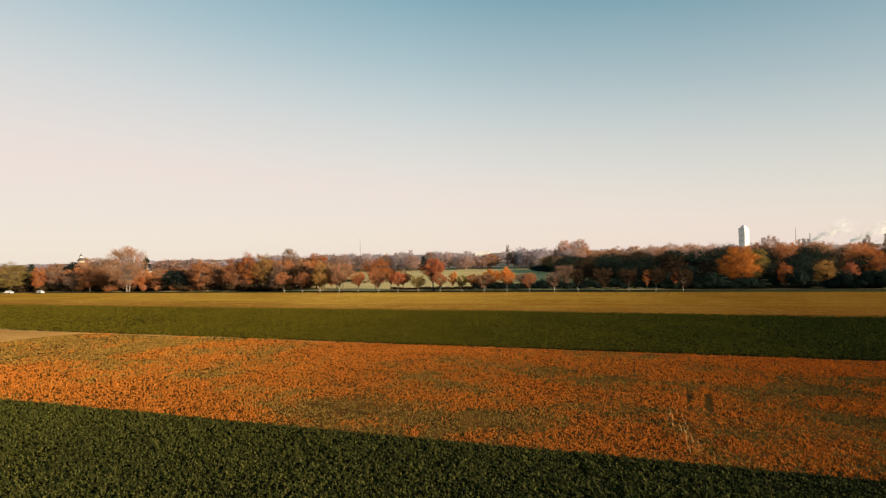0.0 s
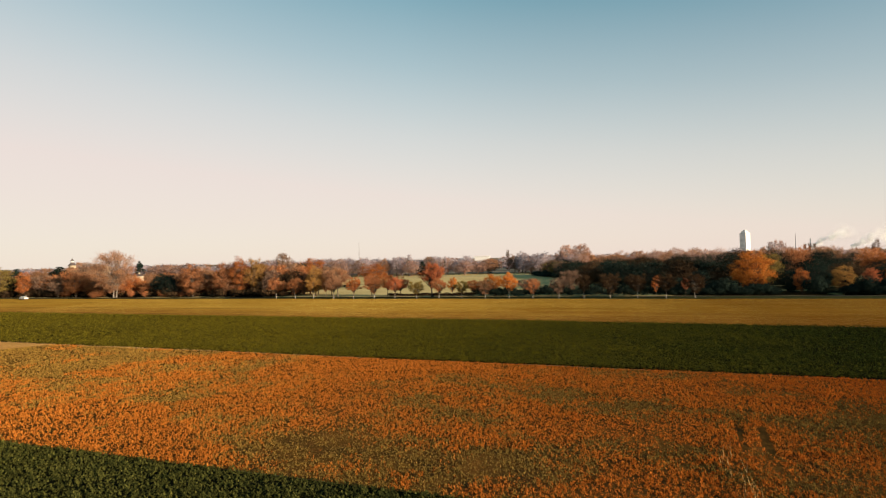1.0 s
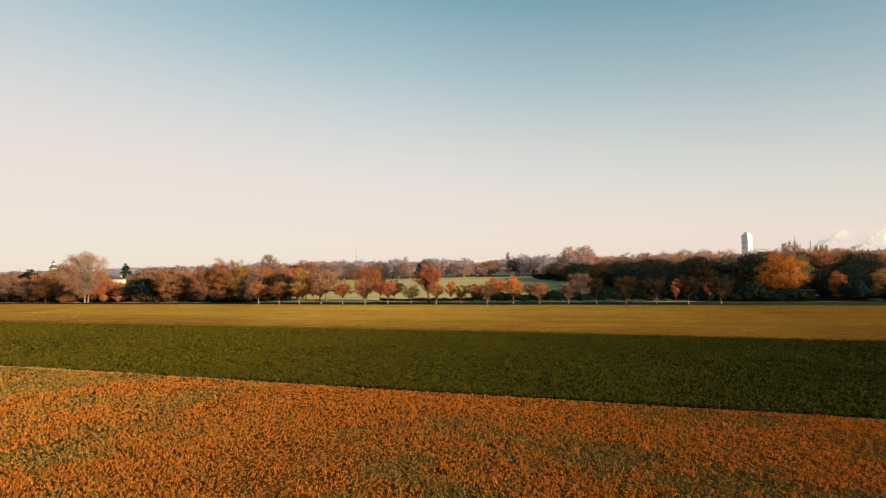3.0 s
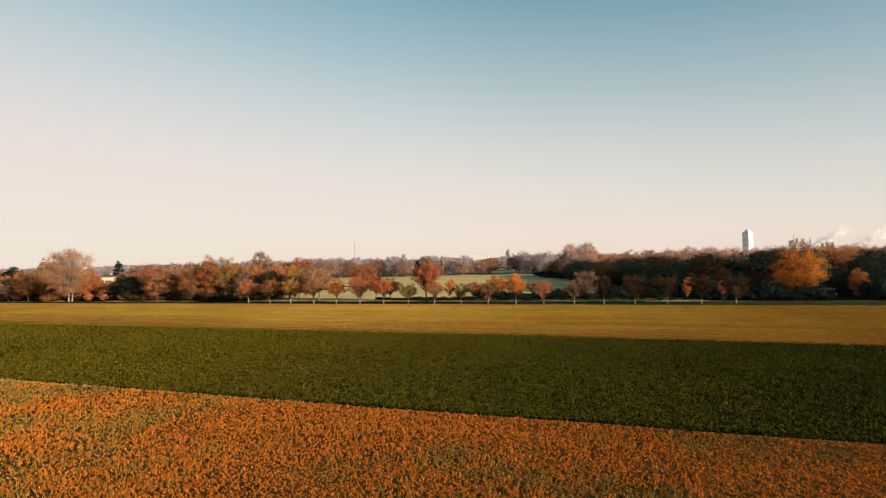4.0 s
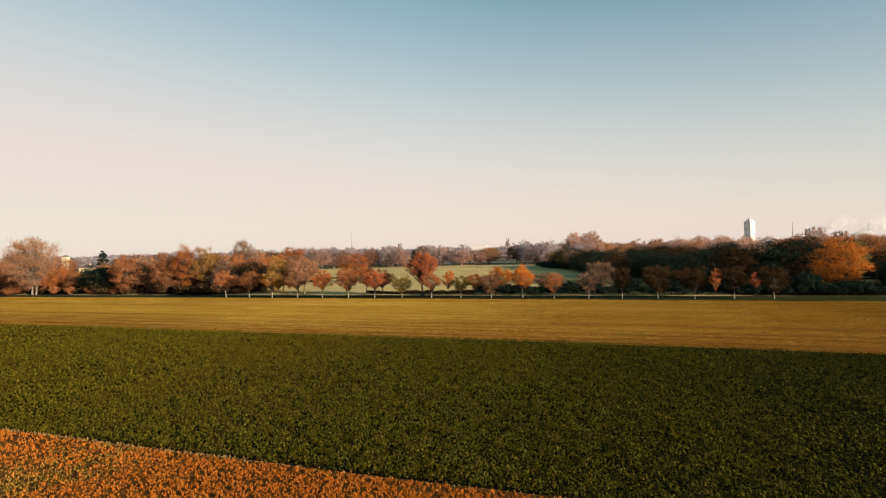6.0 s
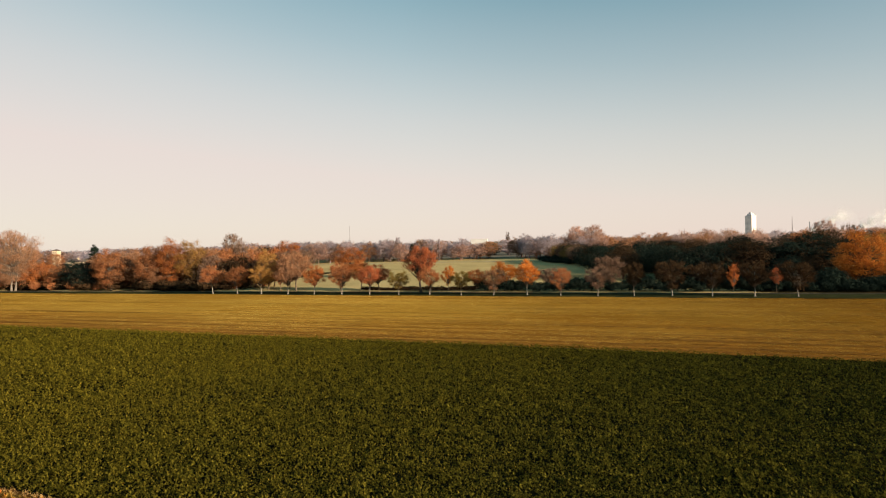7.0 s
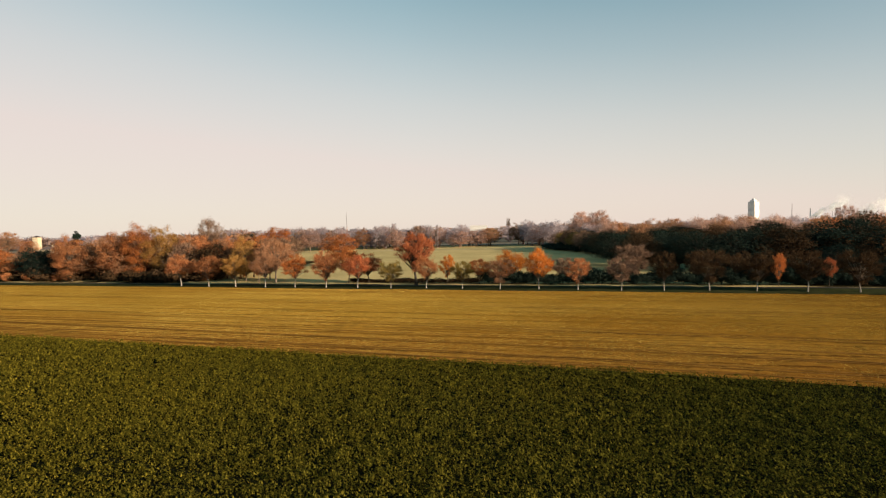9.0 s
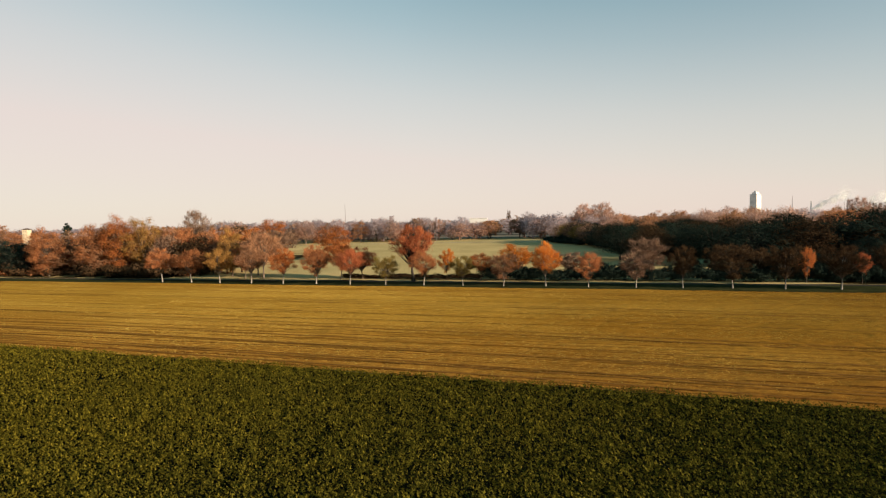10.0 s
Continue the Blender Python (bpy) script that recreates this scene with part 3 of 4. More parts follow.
        limbs.append(tube(line, rl, 4))
        for _ in range(0 if far else 2):
            k = rng.uniform(0.45, 0.85)
            s0 = (1 - k) ** 2 * a + 2 * k * (1 - k) * bend + k ** 2 * b
            e0 = s0 + (b - a) * 0.22 + rng.normal(0, 0.10 * radius, 3)
            limbs.append(tube(np.stack([s0, (s0 + e0) / 2 + rng.normal(0, 0.03 * radius, 3), e0]), r0 * np.array([0.12, 0.08, 0.03]), 3))
    # leaves in the clumps
    crown = []
    if leaves:
        which = rng.choice(clumps, leaves, p=size ** 2 / np.sum(size ** 2))
        g = rng.normal(size=(leaves, 3))
        g /= np.linalg.norm(g, axis=1)[:, None]
        g *= (rng.random(leaves) ** 0.45)[:, None] * np.array([1.0, 1.0, 0.72 * half / max(radius, 0.1) if shape == "column" else 0.75])
        P = C[which] + g * size[which][:, None]
        P[:, 2] = np.maximum(P[:, 2], 0.05)
        # leaves face outwards from their clump and from the crown
        bole = np.array([lean * mid, 0.0, clear + 0.25 * half])
        out = P - bole
        out /= np.linalg.norm(out, axis=1)[:, None] + 1e-6
        n = 0.45 * rng.normal(size=(leaves, 3)) + 0.9 * g / (np.linalg.norm(g, axis=1)[:, None] + 1e-6) + 0.6 * out
        n /= np.linalg.norm(n, axis=1)[:, None]
        t = np.cross(n, rng.normal(size=(leaves, 3)))
        t /= np.linalg.norm(t, axis=1)[:, None]
        b = np.cross(n, t)
        s = leaf * rng.uniform(0.6, 1.3, leaves)[:, None]
        V = np.stack([P - t * s * 0.6, P - b * s * 0.38, P + t * s * 0.6, P + b * s * 0.38], 1).reshape(-1, 3)
        crown.append(flakes(V, far))
    if twigs:
        which = rng.integers(0, clumps, twigs)
        out = C[which] - np.array([0, 0, mid - 0.35 * half])
        out /= np.linalg.norm(out, axis=1)[:, None]
        d = out + rng.normal(0, 0.38, (twigs, 3)) + np.array([0, 0, 0.3])
        d /= np.linalg.norm(d, axis=1)[:, None]
        P = C[which] + rng.normal(0, 0.10 * radius, (twigs, 3)) * np.array([1, 1, 0.75])
        ln = fan * radius * rng.uniform(0.08, 0.24, twigs)[:, None]
        w = np.cross(d, rng.normal(size=(twigs, 3)))
        w *= min(0.0035 * height + 0.012, 0.05) / (np.linalg.norm(w, axis=1)[:, None] + 1e-9)
        V = np.stack([P - w, P + w, P + d * ln + w * 0.3, P + d * ln - w * 0.3], 1).reshape(-1, 3)
        crown.append(flakes(V, far))
    return joined(wood), joined(limbs), joined(crown)


def species(name, n, **k):
    """n different trees of a kind, as raw arrays and as meshes, with the nominal height and radius."""
    made = []
    for i in range(n):
        w, b, c = grow(k.get("seed", 1) * 31 + i, **{q: v for q, v in k.items() if q != "seed"})
        made.append((w, c, quad_mesh(name + "_trunk", *w), quad_mesh(name + "_limbs", *b), quad_mesh(name + "_crown", *c)))
    return made, k["height"], k["radius"]


KIND = {
    "avenue": species("avenue", 4, seed=2, girth=0.9, height=8.0, radius=3.1, clear=2.3, leaves=3700, leaf=0.125, clumps=46, twigs=2600, shape="dome", limb=1.7, fork=1.9),
    "thin": species("thin", 3, seed=3, girth=0.8, height=7.0, radius=2.9, clear=2.0, leaves=900, leaf=0.11, clumps=44, twigs=3800, shape="vase", limb=1.7, fork=1.6),
    "oak": species("oak", 4, seed=4, height=16.0, radius=6.0, clear=1.0, leaves=12000, leaf=0.265, clumps=95, twigs=400, fan=0.35),
    "oak_far": species("oak_far", 3, seed=14, height=16.0, radius=6.0, clear=1.0, leaves=5600, leaf=0.38, clumps=90, twigs=200, shape="dome", far=True),
    "bare_far": species("bare_far", 3, seed=16, height=17.0, radius=5.5, clear=2.0, leaves=2600, leaf=0.30, clumps=70, twigs=2800, shape="round", far=True),
    "red": species("red", 1, seed=5, height=13.3, radius=4.3, clear=4.2, leaves=7000, leaf=0.18, clumps=90, twigs=3000, shape="dome", girth=1.7, limb=1.3, fork=3.0),
    "bare": species("bare", 3, seed=6, height=17.0, radius=5.5, clear=2.4, leaves=4000, leaf=0.22, clumps=120, twigs=5200, shape="dome", fan=0.9),
    "plane": species("plane", 1, seed=7, height=22.5, radius=9.3, clear=3.0, leaves=11000, leaf=0.24, clumps=130, twigs=7000, shape="dome", stems=2, girth=1.15, limb=1.1, fan=0.6),
    "column": species("column", 2, seed=8, height=20.0, radius=2.2, clear=1.5, leaves=1600, leaf=0.42, clumps=50, twigs=1800, shape="column"),
    "cone": species("cone", 2, seed=9, height=15.0, radius=3.2, clear=0.8, leaves=7500, leaf=0.32, clumps=70, shape="cone"),
    "bush": species("bush", 3, seed=10, height=3.0, radius=2.3, clear=0.1, leaves=3400, leaf=0.19, clumps=26, twigs=500, far=True),
}
turn_rng = random.Random(5)
used = {}


def plant(kind, x, y, height, radius, leaf, bark, label, name="tree", category="tree", group="", variant=None, turn=None, z=0.0):
    made, h0, r0 = KIND[kind]
    i = used.get(kind, 0) if variant is None else variant
    used[kind] = i + 1
    _, _, wood, limbs, crown = made[i % len(made)]
    root = new(name)
    k = radius / r0
    root.matrix_world = Matrix.LocRotScale((x, y, z), Euler((0, 0, turn_rng.uniform(0, 6.28) if turn is None else turn)), (k, k * turn_rng.uniform(0.92, 1.08), height / h0))
    tagged(root, label, category, group)
    part("trunk", wood, bark, root)
    part("limb", limbs, BARK_GREY if bark is BARK_WHITE else bark, root)
    part("crown", crown, LEAF[leaf], root)
    return root


# front row of the avenue: nineteen young trees nine metres apart; right-hand ones have shade-toned leaves
AVENUE = [
    ("avenue", "rust", 8.6, 3.3), ("avenue", "rust", 8.2, 3.1), ("avenue", "ochre", 8.4, 3.0), ("avenue", "brown", 8.8, 3.4), ("avenue", "orange", 8.3, 3.0),
    ("avenue", "rust", 8.0, 3.0), ("avenue", "red", 8.1, 3.0), ("thin", "olive", 6.5, 2.9), ("avenue", "rust", 7.6, 2.8), ("thin", "olive", 6.3, 2.6),
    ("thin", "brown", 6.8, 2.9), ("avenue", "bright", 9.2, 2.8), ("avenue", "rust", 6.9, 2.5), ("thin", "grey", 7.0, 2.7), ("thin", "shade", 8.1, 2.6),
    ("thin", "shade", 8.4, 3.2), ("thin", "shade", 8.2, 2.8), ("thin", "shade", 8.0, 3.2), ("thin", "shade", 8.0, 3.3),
]
WORDS = {"brown": "brown half-bare", "rust": "rust-brown", "ochre": "ochre-yellow", "orange": "orange-red", "red": "dark red", "olive": "nearly bare olive", "bright": "bright orange",
         "shade": "dark brown shaded", "grey": "bare grey-brown", "pale": "bare pale pinkish", "mist": "bare haze-greyed", "hazy_rust": "haze-paled rust-brown", "dark": "dark green"}
for n, (kind, leaf, h, r) in enumerate(AVENUE):
    plant(kind, -127.1 + 8.86 * n + turn_rng.uniform(-0.2, 0.2), 191.9 - 0.10 * n, h, 1.15 * r, leaf, BARK_WHITE, WORDS[leaf] + " young avenue tree with a pale slim trunk", "avenue_tree", "tree", "front row of the avenue")

# back row, beyond the path
BACK = [
    ("avenue", "brown", -103.7, 201.5, 12.0, 4.8), ("avenue", "orange", -81.2, 201.5, 9.5, 3.1), ("avenue", "red", -75.3, 201.5, 7.9, 3.9), ("avenue", "bright", -53.4, 201.5, 7.3, 1.7),
    ("avenue", "orange", -45.0, 201.5, 6.2, 2.7), ("avenue", "bright", -36.8, 201.5, 8.3, 3.6), ("thin", "rust", -109.2, 201.5, 8.5, 2.6), ("avenue", "rust", -88.1, 201.5, 8.6, 3.0), ("thin", "grey", -24.4, 203.0, 6.3, 2.9), ("thin", "grey", -8.0, 203.0, 9.2, 3.6),
    ("thin", "shade", 5.6, 203.0, 7.2, 1.9), ("thin", "shade", 14.1, 203.0, 7.0, 2.3), ("avenue", "orange", 21.7, 200.0, 7.0, 1.3), ("avenue", "red", 31.3, 200.0, 6.0, 1.3),
]
for kind, leaf, x, y, h, r in BACK:
    plant(kind, x, y, h, 1.2 * r, leaf, BARK_GREY, WORDS[leaf] + " tree on the far side of the gravel path", "avenue_tree", "tree", "back row of the avenue")
plant("red", -61.0, 198.6, 13.3, 4.7, "red", BARK_DARK, "tall red-leaved tree with a dark forked trunk by the path", "tree")

# wood on the left
LEFT = [
    ("oak", "rust", -178.0, 202, 14.8, 5.0), ("oak", "dark", -190.5, 202.5, 9.6, 4.6), ("cone", "dark", -181.8, 211, 11.0, 3.6), ("oak", "brown", -183.0, 216, 14.0, 4.6), ("oak", "rust", -162.3, 204, 15.7, 5.2),
    ("oak", "orange", -155.0, 206, 17.8, 5.7), ("oak", "ochre", -147.8, 207, 17.5, 4.6), ("bare", "brown", -148.3, 216, 14.0, 4.8), ("oak", "rust", -138.5, 212, 14.3, 4.8),
    ("bare", "grey", -146.7, 228, 19.0, 4.8), ("oak", "rust", -127.0, 211, 13.5, 4.2), ("oak", "ochre", -116.6, 206, 13.2, 4.2), ("oak", "brown", -110.5, 209, 11.8, 3.8),
    ("oak", "orange", -114.3, 264, 13.4, 7.0), ("oak", "orange", -218.4, 380, 17.9, 9.8),
]
LEFT_FAR = [
    ("oak", "olive", -298.3, 200, 16.0, 8.0), ("cone", "dark", -296.0, 207, 14.2, 5.0), ("oak", "orange", -280.8, 200, 13.5, 3.4), ("bare", "brown", -282.0, 210, 14.5, 5.6),
    ("cone", "dark", -274.9, 214, 15.2, 5.6), ("thin", "grey", -257.4, 200, 7.8, 3.8), ("oak", "rust", -248.4, 202, 12.3, 5.3), ("bare", "grey", -279.6, 236, 17.4, 7.5),
    ("oak", "orange", -218.7, 206, 11.5, 5.0), ("oak", "dark", -198.5, 206, 11.0, 5.6), ("bare", "brown", -505.0, 410, 19.0, 9.0), ("oak", "rust", -184.5, 205, 13.6, 4.2),
    ("oak", "dark", -195.8, 206, 10.4, 5.0), ("bare", "rust", -238.0, 205, 11.0, 5.0),
]
for kind, leaf, x, y, h, r in LEFT + LEFT_FAR:
    plant(kind, x, y, h, 1.15 * r, leaf, BARK_GREY, WORDS[leaf] + " tree at the edge of the autumn wood", "tree", "tree", "trees of the wood edge")
for x, y, h in ((-372, 297, 13.6), (-384, 308, 14.4), (-396, 318, 14.0), (-362, 290, 13.0), (-408, 326, 13.4)):
    plant("bare", x, y, h, 6.5, "brown", BARK_GREY, "brown half-bare tree in front of the manor turret", "tree")
plant("plane", -220.8, 198.5, 22.6, 9.6, "brown", BARK_PALE, "very tall half-bare tree with pale spreading limbs", "tree")

# dark wood on the right
RIGHT = [
    ("oak", "bright", 55.5, 212, 15.2, 7.2), ("oak", "orange", 69.1, 206, 8.8, 2.9), ("oak", "ochre", 81.0, 206, 9.7, 4.0), ("oak", "red", 89.0, 206, 8.8, 2.8),
    ("oak", "orange", 100.2, 211, 11.3, 4.6), ("oak", "rust", 87.4, 262, 15.6, 8.0), ("oak", "olive", 67.5, 232, 14.2, 5.1), ("oak", "orange", 119.0, 262, 13.6, 9.0),
]
for kind, leaf, x, y, h, r in RIGHT:
    plant(kind, x, y, h, r, leaf, BARK_DARK, WORDS[leaf] + " oak standing out of the dark wood", "tree", "tree", "trees of the dark wood")
# shaded front of the wood: the near-black leaf colours carry the shade
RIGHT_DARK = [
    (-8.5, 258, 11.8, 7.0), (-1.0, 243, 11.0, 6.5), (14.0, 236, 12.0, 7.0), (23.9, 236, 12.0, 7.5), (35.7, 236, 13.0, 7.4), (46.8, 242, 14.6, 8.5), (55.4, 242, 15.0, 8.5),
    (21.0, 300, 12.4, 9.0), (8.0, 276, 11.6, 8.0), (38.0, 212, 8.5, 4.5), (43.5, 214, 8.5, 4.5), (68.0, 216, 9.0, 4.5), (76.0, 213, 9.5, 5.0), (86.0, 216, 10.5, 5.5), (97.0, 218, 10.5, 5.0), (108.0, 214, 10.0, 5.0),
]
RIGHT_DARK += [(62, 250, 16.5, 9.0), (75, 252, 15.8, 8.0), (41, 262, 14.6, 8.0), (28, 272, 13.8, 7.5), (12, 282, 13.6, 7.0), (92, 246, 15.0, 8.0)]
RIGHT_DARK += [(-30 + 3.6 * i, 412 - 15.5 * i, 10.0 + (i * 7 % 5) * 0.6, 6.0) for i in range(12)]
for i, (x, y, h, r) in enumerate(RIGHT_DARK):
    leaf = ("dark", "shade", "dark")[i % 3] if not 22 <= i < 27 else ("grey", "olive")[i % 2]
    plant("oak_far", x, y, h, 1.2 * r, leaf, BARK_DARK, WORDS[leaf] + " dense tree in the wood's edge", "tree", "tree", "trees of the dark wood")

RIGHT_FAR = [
    ("oak_far", "hazy_rust", 62.5, 400, 18.7, 9), ("oak_far", "hazy_rust", 48, 397, 17.0, 8), ("oak_far", "brown", 77, 405, 18.2, 9), ("bare_far", "brown", 24, 400, 16.6, 9), ("oak_far", "hazy_rust", 10, 405, 15.5, 8), ("bare_far", "brown", 37, 402, 17.4, 8),
    ("oak_far", "hazy_rust", 92, 410, 17.5, 9), ("bare_far", "mist", 108, 420, 17.0, 9), ("bare_far", "brown", 125, 425, 17.0, 9), ("oak_far", "brown", 145, 430, 17.0, 9), ("bare_far", "hazy_rust", 165, 430, 17.5, 9),
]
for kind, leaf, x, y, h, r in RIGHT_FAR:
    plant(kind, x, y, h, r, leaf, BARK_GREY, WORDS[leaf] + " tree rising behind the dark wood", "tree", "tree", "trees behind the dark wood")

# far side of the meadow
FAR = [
    ("oak_far", "hazy_rust", -203.5, 400, 16.7, 10.0), ("bare_far", "mist", -186.0, 412, 15.5, 8.0), ("bare_far", "brown", -171.0, 420, 15.2, 8.0), ("bare_far", "mist", -159.5, 421, 17.0, 7.3), ("column", "mist", -148.2, 422, 18.3, 3.4),
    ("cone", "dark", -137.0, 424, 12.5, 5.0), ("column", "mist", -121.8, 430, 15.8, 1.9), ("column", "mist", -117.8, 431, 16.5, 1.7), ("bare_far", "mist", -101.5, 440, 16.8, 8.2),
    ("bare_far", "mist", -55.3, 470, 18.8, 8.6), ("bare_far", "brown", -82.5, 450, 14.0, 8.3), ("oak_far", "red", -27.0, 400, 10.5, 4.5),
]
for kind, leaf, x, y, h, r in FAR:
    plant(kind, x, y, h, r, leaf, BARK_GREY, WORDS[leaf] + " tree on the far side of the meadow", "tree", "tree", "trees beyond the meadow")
plant("bare", -14.0, 450, 23.5, 9.0, "pale", BARK_GREY, "broad pale bare tree above the far wood", "tree")
plant("bare", -3.0, 452, 23.9, 9.0, "pale", BARK_GREY, "broad pale bare tree above the far wood", "tree")
plant("column", -81.5, 564, 21.9, 2.6, "grey", BARK_GREY, "slim columnar poplar beyond the far wood", "tree")
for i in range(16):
    plant("bare_far" if i % 3 else "oak_far", 40 + 14 * i, 600 + (i * 37 % 50), 13.5 + (i * 5 % 4), 9.0, "mist" if i % 2 else "hazy_rust", BARK_GREY, "bare haze-greyed tree in the far woods", "tree", "tree", "trees in the far woods")
POPLARS = [
    (125.6, 411, 20.8, 1.7), (129.0, 411, 21.8, 1.9), (132.5, 411, 21.4, 1.8), (135.0, 411, 19.6, 1.5),
    (188.0, 520, 19.6, 1.5), (192.0, 520, 20.2, 1.7), (195.5, 520, 19.8, 1.6),
    (198.0, 430, 20.6, 1.9), (209.5, 430, 21.0, 1.7), (218.5, 430, 23.0, 1.6), (222.5, 430, 22.0, 1.5), (228.0, 430, 23.0, 2.2), (232.0, 431, 21.5, 2.0),
]
for x, y, h, r in POPLARS:
    plant("column", x, y, h, 1.45 * r, "hazy_rust" if y < 430 else "grey", BARK_GREY, "slim bare poplar standing above the wood", "tree", "tree", "poplars behind the wood")


# ---- woods that nobody could count, one mesh for each tone ----
def woods(label, leaf, spots, seed, kinds, leaves, name="far_wood"):
    """Crowns and stems of many trees in one mesh. spots: rows of x, y, height, radius. leaves: how many for each tree."""
    rng = np.random.default_rng(seed)
    pieces = []
    for x, y, h, r in spots:
        made, h0, r0 = KIND[kinds[rng.integers(len(kinds))]]
        w, c = made[rng.integers(len(made))][:2]
        a = rng.uniform(0, 2 * np.pi)
        rot = np.array([[np.cos(a), np.sin(a), 0], [-np.sin(a), np.cos(a), 0], [0, 0, 1]])
        k = np.array([1.3 * r / r0, 1.3 * r / r0, h / h0])
        q = c[0].reshape(-1, 3, 3)
        share = min(1.0, leaves / len(q))
        q = q[rng.random(len(q)) < share]
        centre = q.mean(1, keepdims=True)
        q = centre + (q - centre) * (1.0 / math.sqrt(share))
        v = (q.reshape(-1, 3) @ rot) * k + np.array([x, y, 0])
        v[:, 2] = np.maximum(v[:, 2], 0.02)
        pieces.append((v, np.arange(len(v)).reshape(-1, 3)))
        wv = (w[0][:72] @ rot) * k + np.array([x, y, 0])
        pieces.append((wv, np.concatenate([w[1][:64, :3], w[1][:64][:, [0, 2, 3]]])))
    ob = clothe(new(name, quad_mesh(name, *joined(pieces))), LEAF[leaf])
    return tagged(ob, label, "wood", kind="stuff")


def fill(rng, n, x0, x1, y0, y1, h0, h1, r0, r1, inside=None):
    out = []
    while len(out) < n:
        x, y = rng.uniform(x0, x1), rng.uniform(y0, y1)
        if inside is None or inside(x, y):
            h = rng.uniform(h0, h1)
            if y > 390 and abs(x + 24 + 0.18 * (y - 84)) < 24:
                h = min(h, 12.2)
            if -206 < x < -184 and y < 225:
                h = min(h, 9.5)
            if y < 305 and x < -150 and abs((y - 45) * 300 + (x + 14) * 255) < 16 * 394:
                h = min(h, 6.5)
            if x < -195 and 220 < y < 340:
                h *= 0.68
            out.append((x, y, h, rng.uniform(r0, r1)))
    return out


def left_wood(x, y):
    return x < -116 - 0.45 * (y - 205)


def right_wood(x, y):
    return x > 45 - 0.42 * (y - 215) and x > -28


def beyond_meadow(x, y):
    return y > 428 + 0.30 * min(x + 100, 0)


pick = np.random.default_rng(21)
for leaf, n in (("brown", 30), ("rust", 30), ("orange", 12), ("grey", 14), ("shade", 10)):
    woods(WORDS[leaf] + " trees in the edge of the wood", leaf, fill(pick, n, -330, -112, 205, 222, 8.5, 13.0, 3.8, 5.5, left_wood), 231 + n, ("oak_far", "bare_far"), 2200)
for leaf, n in (("brown", 36), ("rust", 30), ("orange", 8), ("grey", 20), ("dark", 8)):
    woods(WORDS[leaf] + " trees filling the wood", leaf, fill(pick, n, -330, -120, 222, 330, 10, 14.5, 4.5, 7, left_wood), 31 + n, ("oak_far", "bare_far"), 1100)
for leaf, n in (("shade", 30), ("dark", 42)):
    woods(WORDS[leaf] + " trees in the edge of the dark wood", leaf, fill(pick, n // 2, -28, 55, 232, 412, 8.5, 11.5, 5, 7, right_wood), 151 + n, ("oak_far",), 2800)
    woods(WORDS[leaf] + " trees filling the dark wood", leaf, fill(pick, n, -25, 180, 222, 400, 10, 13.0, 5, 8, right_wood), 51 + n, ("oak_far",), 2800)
for leaf, n in (("brown", 14), ("rust", 6), ("hazy_rust", 8)):
    woods(WORDS[leaf] + " trees at the back of the dark wood", leaf, fill(pick, n, -5, 180, 320, 410, 14, 17, 5, 8, right_wood), 161 + n, ("oak_far", "bare_far"), 1500)
for leaf, n in (("mist", 78), ("grey", 8), ("hazy_rust", 24), ("dark", 4)):
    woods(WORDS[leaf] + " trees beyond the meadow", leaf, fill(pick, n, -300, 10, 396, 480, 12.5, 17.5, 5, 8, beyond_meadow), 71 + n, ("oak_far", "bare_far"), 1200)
for leaf, n in (("mist", 120), ("hazy_rust", 70), ("brown", 50)):
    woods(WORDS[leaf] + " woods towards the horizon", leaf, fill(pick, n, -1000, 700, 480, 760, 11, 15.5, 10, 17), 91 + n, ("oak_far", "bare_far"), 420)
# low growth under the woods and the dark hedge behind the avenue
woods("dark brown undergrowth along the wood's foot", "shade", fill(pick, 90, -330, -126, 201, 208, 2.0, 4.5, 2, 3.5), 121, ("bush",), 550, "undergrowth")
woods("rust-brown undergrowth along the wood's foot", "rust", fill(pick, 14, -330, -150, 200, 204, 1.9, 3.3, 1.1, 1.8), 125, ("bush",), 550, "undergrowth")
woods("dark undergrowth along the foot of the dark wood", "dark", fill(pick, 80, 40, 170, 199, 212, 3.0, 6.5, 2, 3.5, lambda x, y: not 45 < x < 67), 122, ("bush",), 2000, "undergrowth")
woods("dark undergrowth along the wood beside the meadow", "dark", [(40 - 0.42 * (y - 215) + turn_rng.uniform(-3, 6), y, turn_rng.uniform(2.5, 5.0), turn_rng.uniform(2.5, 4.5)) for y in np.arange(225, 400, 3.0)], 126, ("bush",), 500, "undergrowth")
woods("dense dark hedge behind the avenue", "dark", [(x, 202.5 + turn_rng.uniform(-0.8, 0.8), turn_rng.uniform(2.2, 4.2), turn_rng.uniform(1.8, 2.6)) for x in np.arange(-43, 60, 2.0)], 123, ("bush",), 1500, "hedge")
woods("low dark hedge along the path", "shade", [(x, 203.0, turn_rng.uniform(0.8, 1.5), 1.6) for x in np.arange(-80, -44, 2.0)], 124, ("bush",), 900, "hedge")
plant("bush", -229.7, 197.5, 3.8, 3.9, "rust", BARK_GREY, "rust-brown rounded shrub at the field's edge", "shrub", "shrub")

# ---- buildings ----
tower = tagged(new("tower_block"), "tall pale tower block with a grey shaded side", "building")
tower.matrix_world = pose(369, 1324, 0, 0, 0, 38)
part("wall", box(-7.8, 7.8, -7.8, 7.8, 0, 55, 0.4), TOWER_WALL, tower)
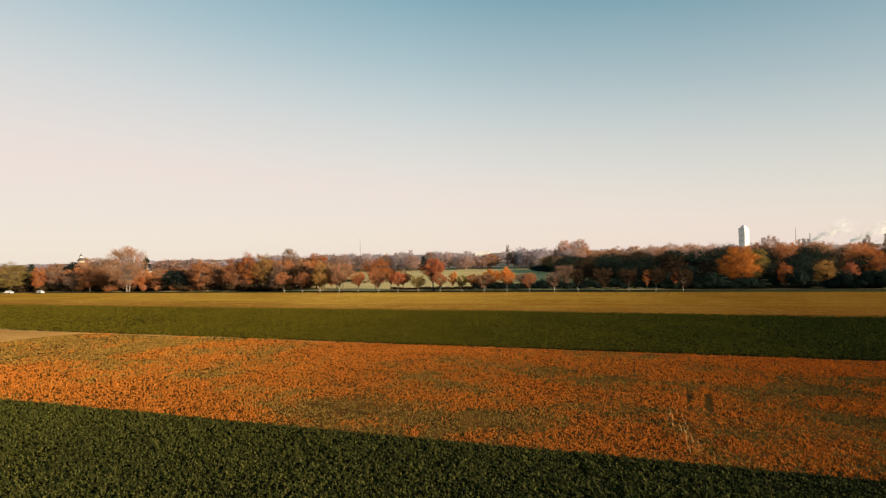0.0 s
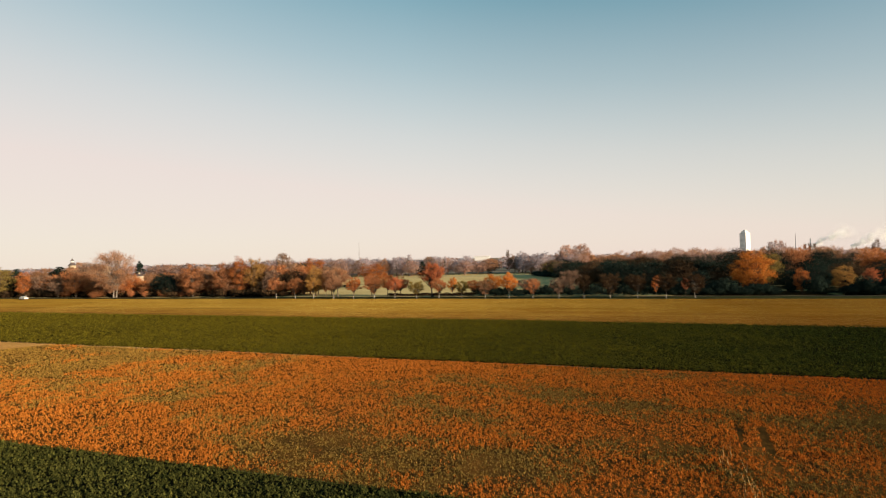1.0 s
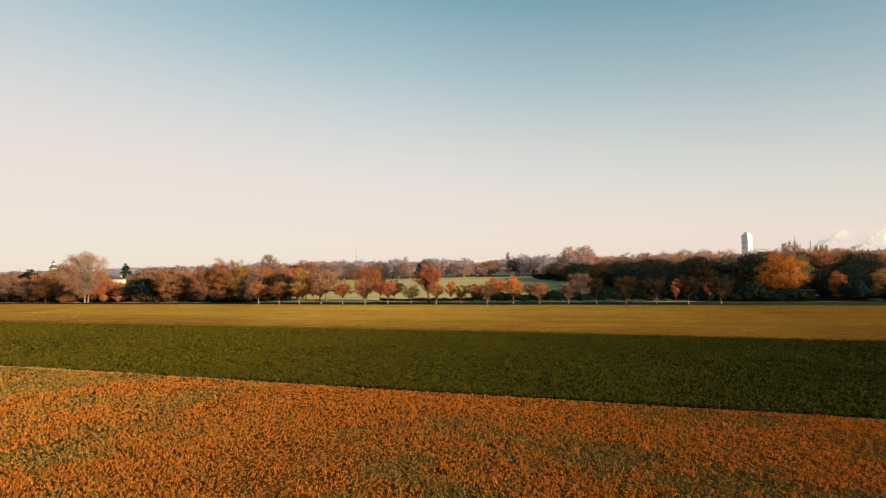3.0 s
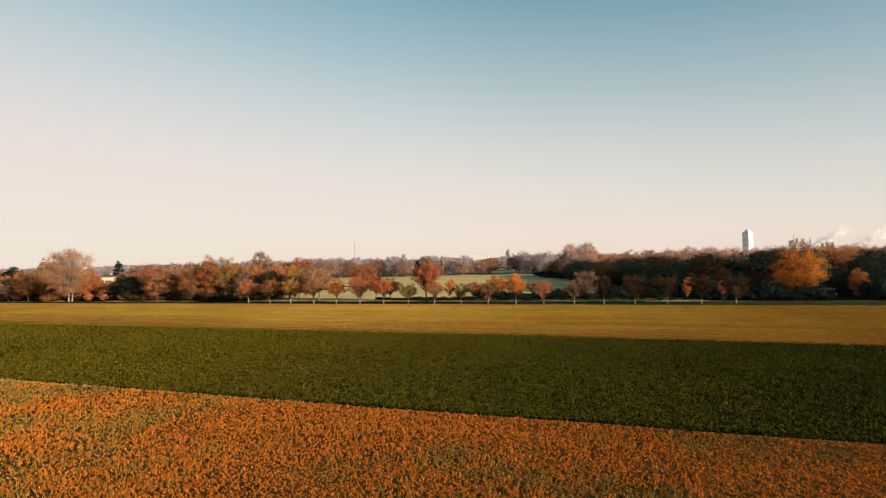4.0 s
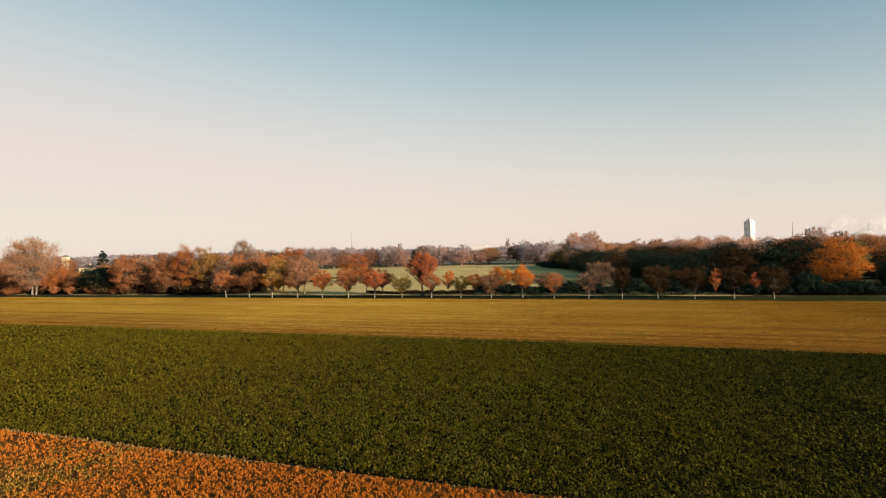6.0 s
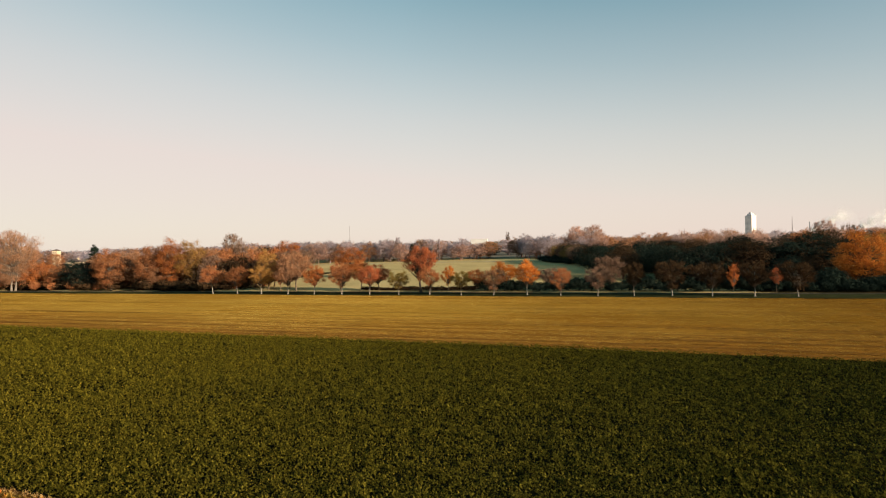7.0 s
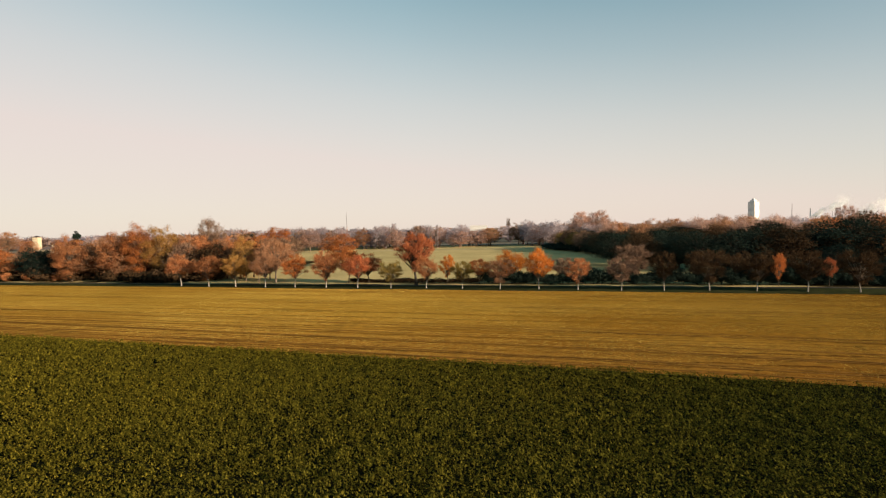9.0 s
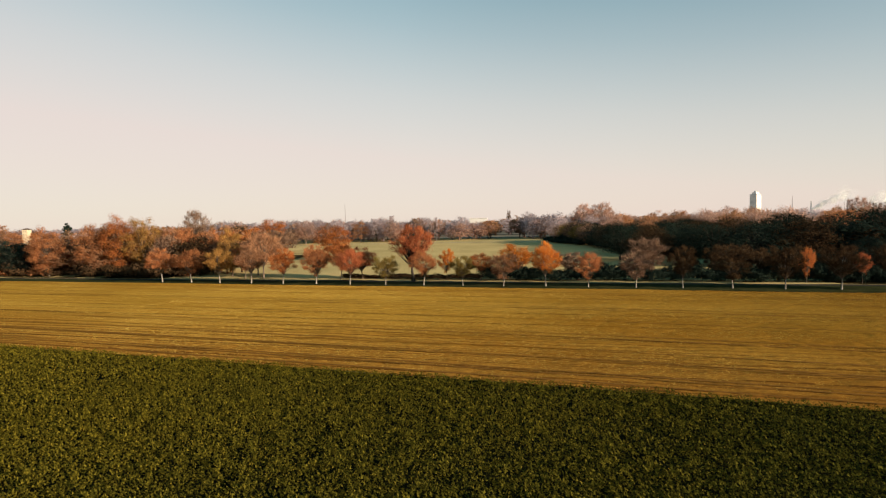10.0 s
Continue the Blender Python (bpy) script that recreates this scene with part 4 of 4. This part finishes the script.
part("roof", box(-8.1, 8.1, -8.1, 8.1, 55, 56, 0.2), GREY_WALL, tower)
part("lift_house", box(-5, 5, -5, 5, 56, 60, 0.2), TOWER_WALL, tower)
part("water_tank", box(-2.5, 2.5, -2.5, 2.5, 60, 63, 0.2), GREY_WALL, tower)

block = tagged(new("apartment_block"), "cream narrow block with a low dark hipped roof", "building")
block.matrix_world = pose(-459, 401, 0, 0, 0, 20)
part("wall", box(-2.1, 2.1, -2.4, 2.4, 0, 14.4, 0.1), PLASTER, block)
bm = bmesh.new()
bmesh.ops.create_cone(bm, cap_ends=True, segments=4, radius1=3.7, radius2=0.5, depth=1.3, matrix=Matrix.Translation((0, 0, 15.05)) @ Matrix.Rotation(radians(45), 4, "Z"))
part("roof", bm, ROOF_TILE, block)
for x in (-1.2, 0.5):
    for z in (10.2, 12.4):
        part("window", box(x + 0.1, x + 0.55, -2.46, -2.38, z, z + 0.7), GLASS_DARK, block)

hall = tagged(new("hall"), "long low white hall on the horizon", "building")
hall.matrix_world = pose(-123, 632, 0, 0, 0, 8)
part("wall", box(-9.5, 9.5, -6, 6, 0, 15.4, 0.1), WHITE_WALL, hall)
part("roof", box(-9.8, 9.8, -6.3, 6.3, 15.4, 16.2, 0.1), WHITE_WALL, hall)

for x, y, z, r in ((-722, 1565, 72, 0.7), (1343, 3735, 118, 2.0)):
    mast = tagged(new("radio_mast"), "thin grey radio mast on the horizon", "mast")
    mast.location = (x, y, 0)
    v, f = tube([(0, 0, 0), (0, 0, z * 0.5), (0, 0, z)], [r, r * 0.8, r * 0.4], 6)
    part("pole", quad_mesh("pole", v, f), STEEL, mast)

house = tagged(new("house"), "cream rendered house with a dark roof among trees", "house")
house.matrix_world = pose(-314, 300, -1.3, 0, 0, 28)
part("wall", box(-3.2, 3.2, -3.6, 3.6, 0, 8.2, 0.05), PLASTER, house)
part("eaves", box(-3.6, 3.6, -4.0, 4.0, 8.2, 8.45, 0.05), PLASTER, house)
bm = bmesh.new()
bmesh.ops.create_cone(bm, cap_ends=True, segments=4, radius1=5.2, radius2=1.2, depth=1.9, matrix=Matrix.Translation((0, 0, 9.55)) @ Matrix.Rotation(radians(45), 4, "Z"))
part("roof", bm, ROOF_TILE, house)
part("chimney", box(1.2, 1.9, -0.4, 0.4, 9.4, 11.2, 0.03), PLASTER, house)
for i in range(3):
    for z in (1.6, 4.9):
        win = part("window", box(-2.7 + 2.1 * i, -1.6 + 2.1 * i, -3.66, -3.54, z, z + 1.5), GLASS_DARK, house)
        part("sill", box(-2.8 + 2.1 * i, -1.5 + 2.1 * i, -3.74, -3.6, z - 0.12, z), WHITE_WALL, win)
for x, y, h in ((-304, 292, 5.4), (-310.5, 290, 5.8), (-318, 290, 5.2)):
    plant("oak_far", x, y, h, 3.4, "rust", BARK_GREY, "rust-brown small tree in front of the house", "tree")
plant("oak_far", -327, 298, 13.0, 6.0, "rust", BARK_GREY, "rust-brown tree in front of the cream block", "tree")
plant("cone", -425, 408, 18.9, 5.6, "dark", BARK_DARK, "tall dark conifer above the wood", "tree")

turret = tagged(new("manor_turret"), "white manor turret with a dark bell roof and spire", "turret")
turret.location = (-424, 339, 0)


def lathe(profile, sides=12):
    a = np.linspace(0, 2 * np.pi, sides, endpoint=False)
    V = np.concatenate([np.stack([r * np.cos(a), r * np.sin(a), np.full(sides, float(z))], -1) for r, z in profile])
    i, j = np.meshgrid(np.arange(len(profile) - 1), np.arange(sides), indexing="ij")
    k = (j + 1) % sides
    return quad_mesh("lathe", V, np.stack([i * sides + j, i * sides + k, (i + 1) * sides + k, (i + 1) * sides + j], -1).reshape(-1, 4))


part("wall", lathe([(2.5, 0), (2.5, 15.9), (2.8, 16.0), (2.8, 16.3)]), PLASTER, turret)
part("roof", lathe([(3.1, 16.3), (2.7, 17.0), (1.8, 18.0), (1.3, 18.6), (1.1, 19.0)]), ROOF_TILE, turret)
part("lantern", lathe([(1.1, 19.0), (1.1, 20.2), (1.3, 20.3)]), WHITE_WALL, turret)
part("lantern_roof", lathe([(1.5, 20.3), (0.9, 20.9), (0.3, 21.6), (0.12, 22.9), (0.02, 23.4)]), ROOF_TILE, turret)


def steam(x, y, z, dx, dz, size, n, seed):
    """A drifting plume: many thin overlapping wisps."""
    rng = np.random.default_rng(seed)
    g = np.linspace(0, 1, 26)
    middle = np.stack([x + dx * g, np.full(26, float(y)), z + dz * g ** 0.8], -1) + rng.normal(0, 1, (26, 3)) * (size * (0.03 + 0.17 * g))[:, None]
    puff = size * (0.05 + 0.13 * g) * rng.uniform(0.6, 1.3, 26)
    which = rng.integers(0, 26, n)
    c = middle[which] + rng.normal(0, 1, (n, 3)) * puff[which][:, None]
    t = rng.normal(size=(n, 3))
    t /= np.linalg.norm(t, axis=1)[:, None]
    b = np.cross(t, rng.normal(size=(n, 3)))
    b /= np.linalg.norm(b, axis=1)[:, None]
    t, b = 0.5 * t, 0.5 * b
    V = np.stack([c - t, c - b, c + t, c + b], 1).reshape(-1, 3)
    ob = clothe(new("steam_plume", quad_mesh("steam", V, np.arange(4 * n).reshape(-1, 4))), STEAM)
    return tagged(ob, "white steam drifting from a far chimney", "steam", kind="stuff")


steam(997, 2600, 20, 140, 78, 70, 20000, 1)
steam(1150, 2600, 18, 140, 55, 70, 18000, 2)
chimney = tagged(new("chimney"), "slim factory chimney on the horizon", "chimney")
chimney.location = (990, 2600, 0)
part("shaft", lathe([(3.0, 0), (2.2, 40), (1.8, 60), (2.1, 60.2), (2.1, 62)]), GREY_WALL, chimney)


def car(x, y, yaw, label):
    root = tagged(new("car"), label, "car")
    root.matrix_world = pose(x, y, 0.08, 0, 0, yaw)
    bm = box(-2.2, 2.2, -0.85, 0.85, 0.3, 0.95, 0.12)
    body = part("body", bm, WHITE_WALL, root)
    part("cabin", box(-1.5, 1.3, -0.72, 0.72, 0.93, 1.5, 0.16), WHITE_WALL, root)
    part("windscreen", box(1.1, 1.32, -0.6, 0.6, 1.02, 1.38), GLASS_DARK, root)
    for sx in (-1.35, 1.35):
        for sy in (-0.8, 0.8):
            bm = bmesh.new()
            bmesh.ops.create_cone(bm, cap_ends=True, segments=14, radius1=0.33, radius2=0.33, depth=0.22, matrix=Matrix.Translation((sx, sy, 0.33)) @ Matrix.Rotation(radians(90), 4, "X"))
            part("wheel", bm, GLASS_DARK, root)
    return root


fence = tagged(new("rail_fence"), "low white painted rail fence across the meadow", "fence")
fence.matrix_world = pose(-198, 364, 0, 0, 0, -24)
for i in range(6):
    part("post", box(-5.06 + 2 * i, -4.94 + 2 * i, -0.06, 0.06, -0.2, 1.25, 0.02), WHITE_WALL, fence)
for z in (0.55, 1.05):
    part("rail", box(-5.2, 5.2, -0.10, -0.063, z - 0.09, z + 0.09, 0.01), WHITE_WALL, fence)
car(-284, 187.5, 5, "white car parked at the field's edge")
car(-264, 188.5, -8, "white car parked under the wood's edge")
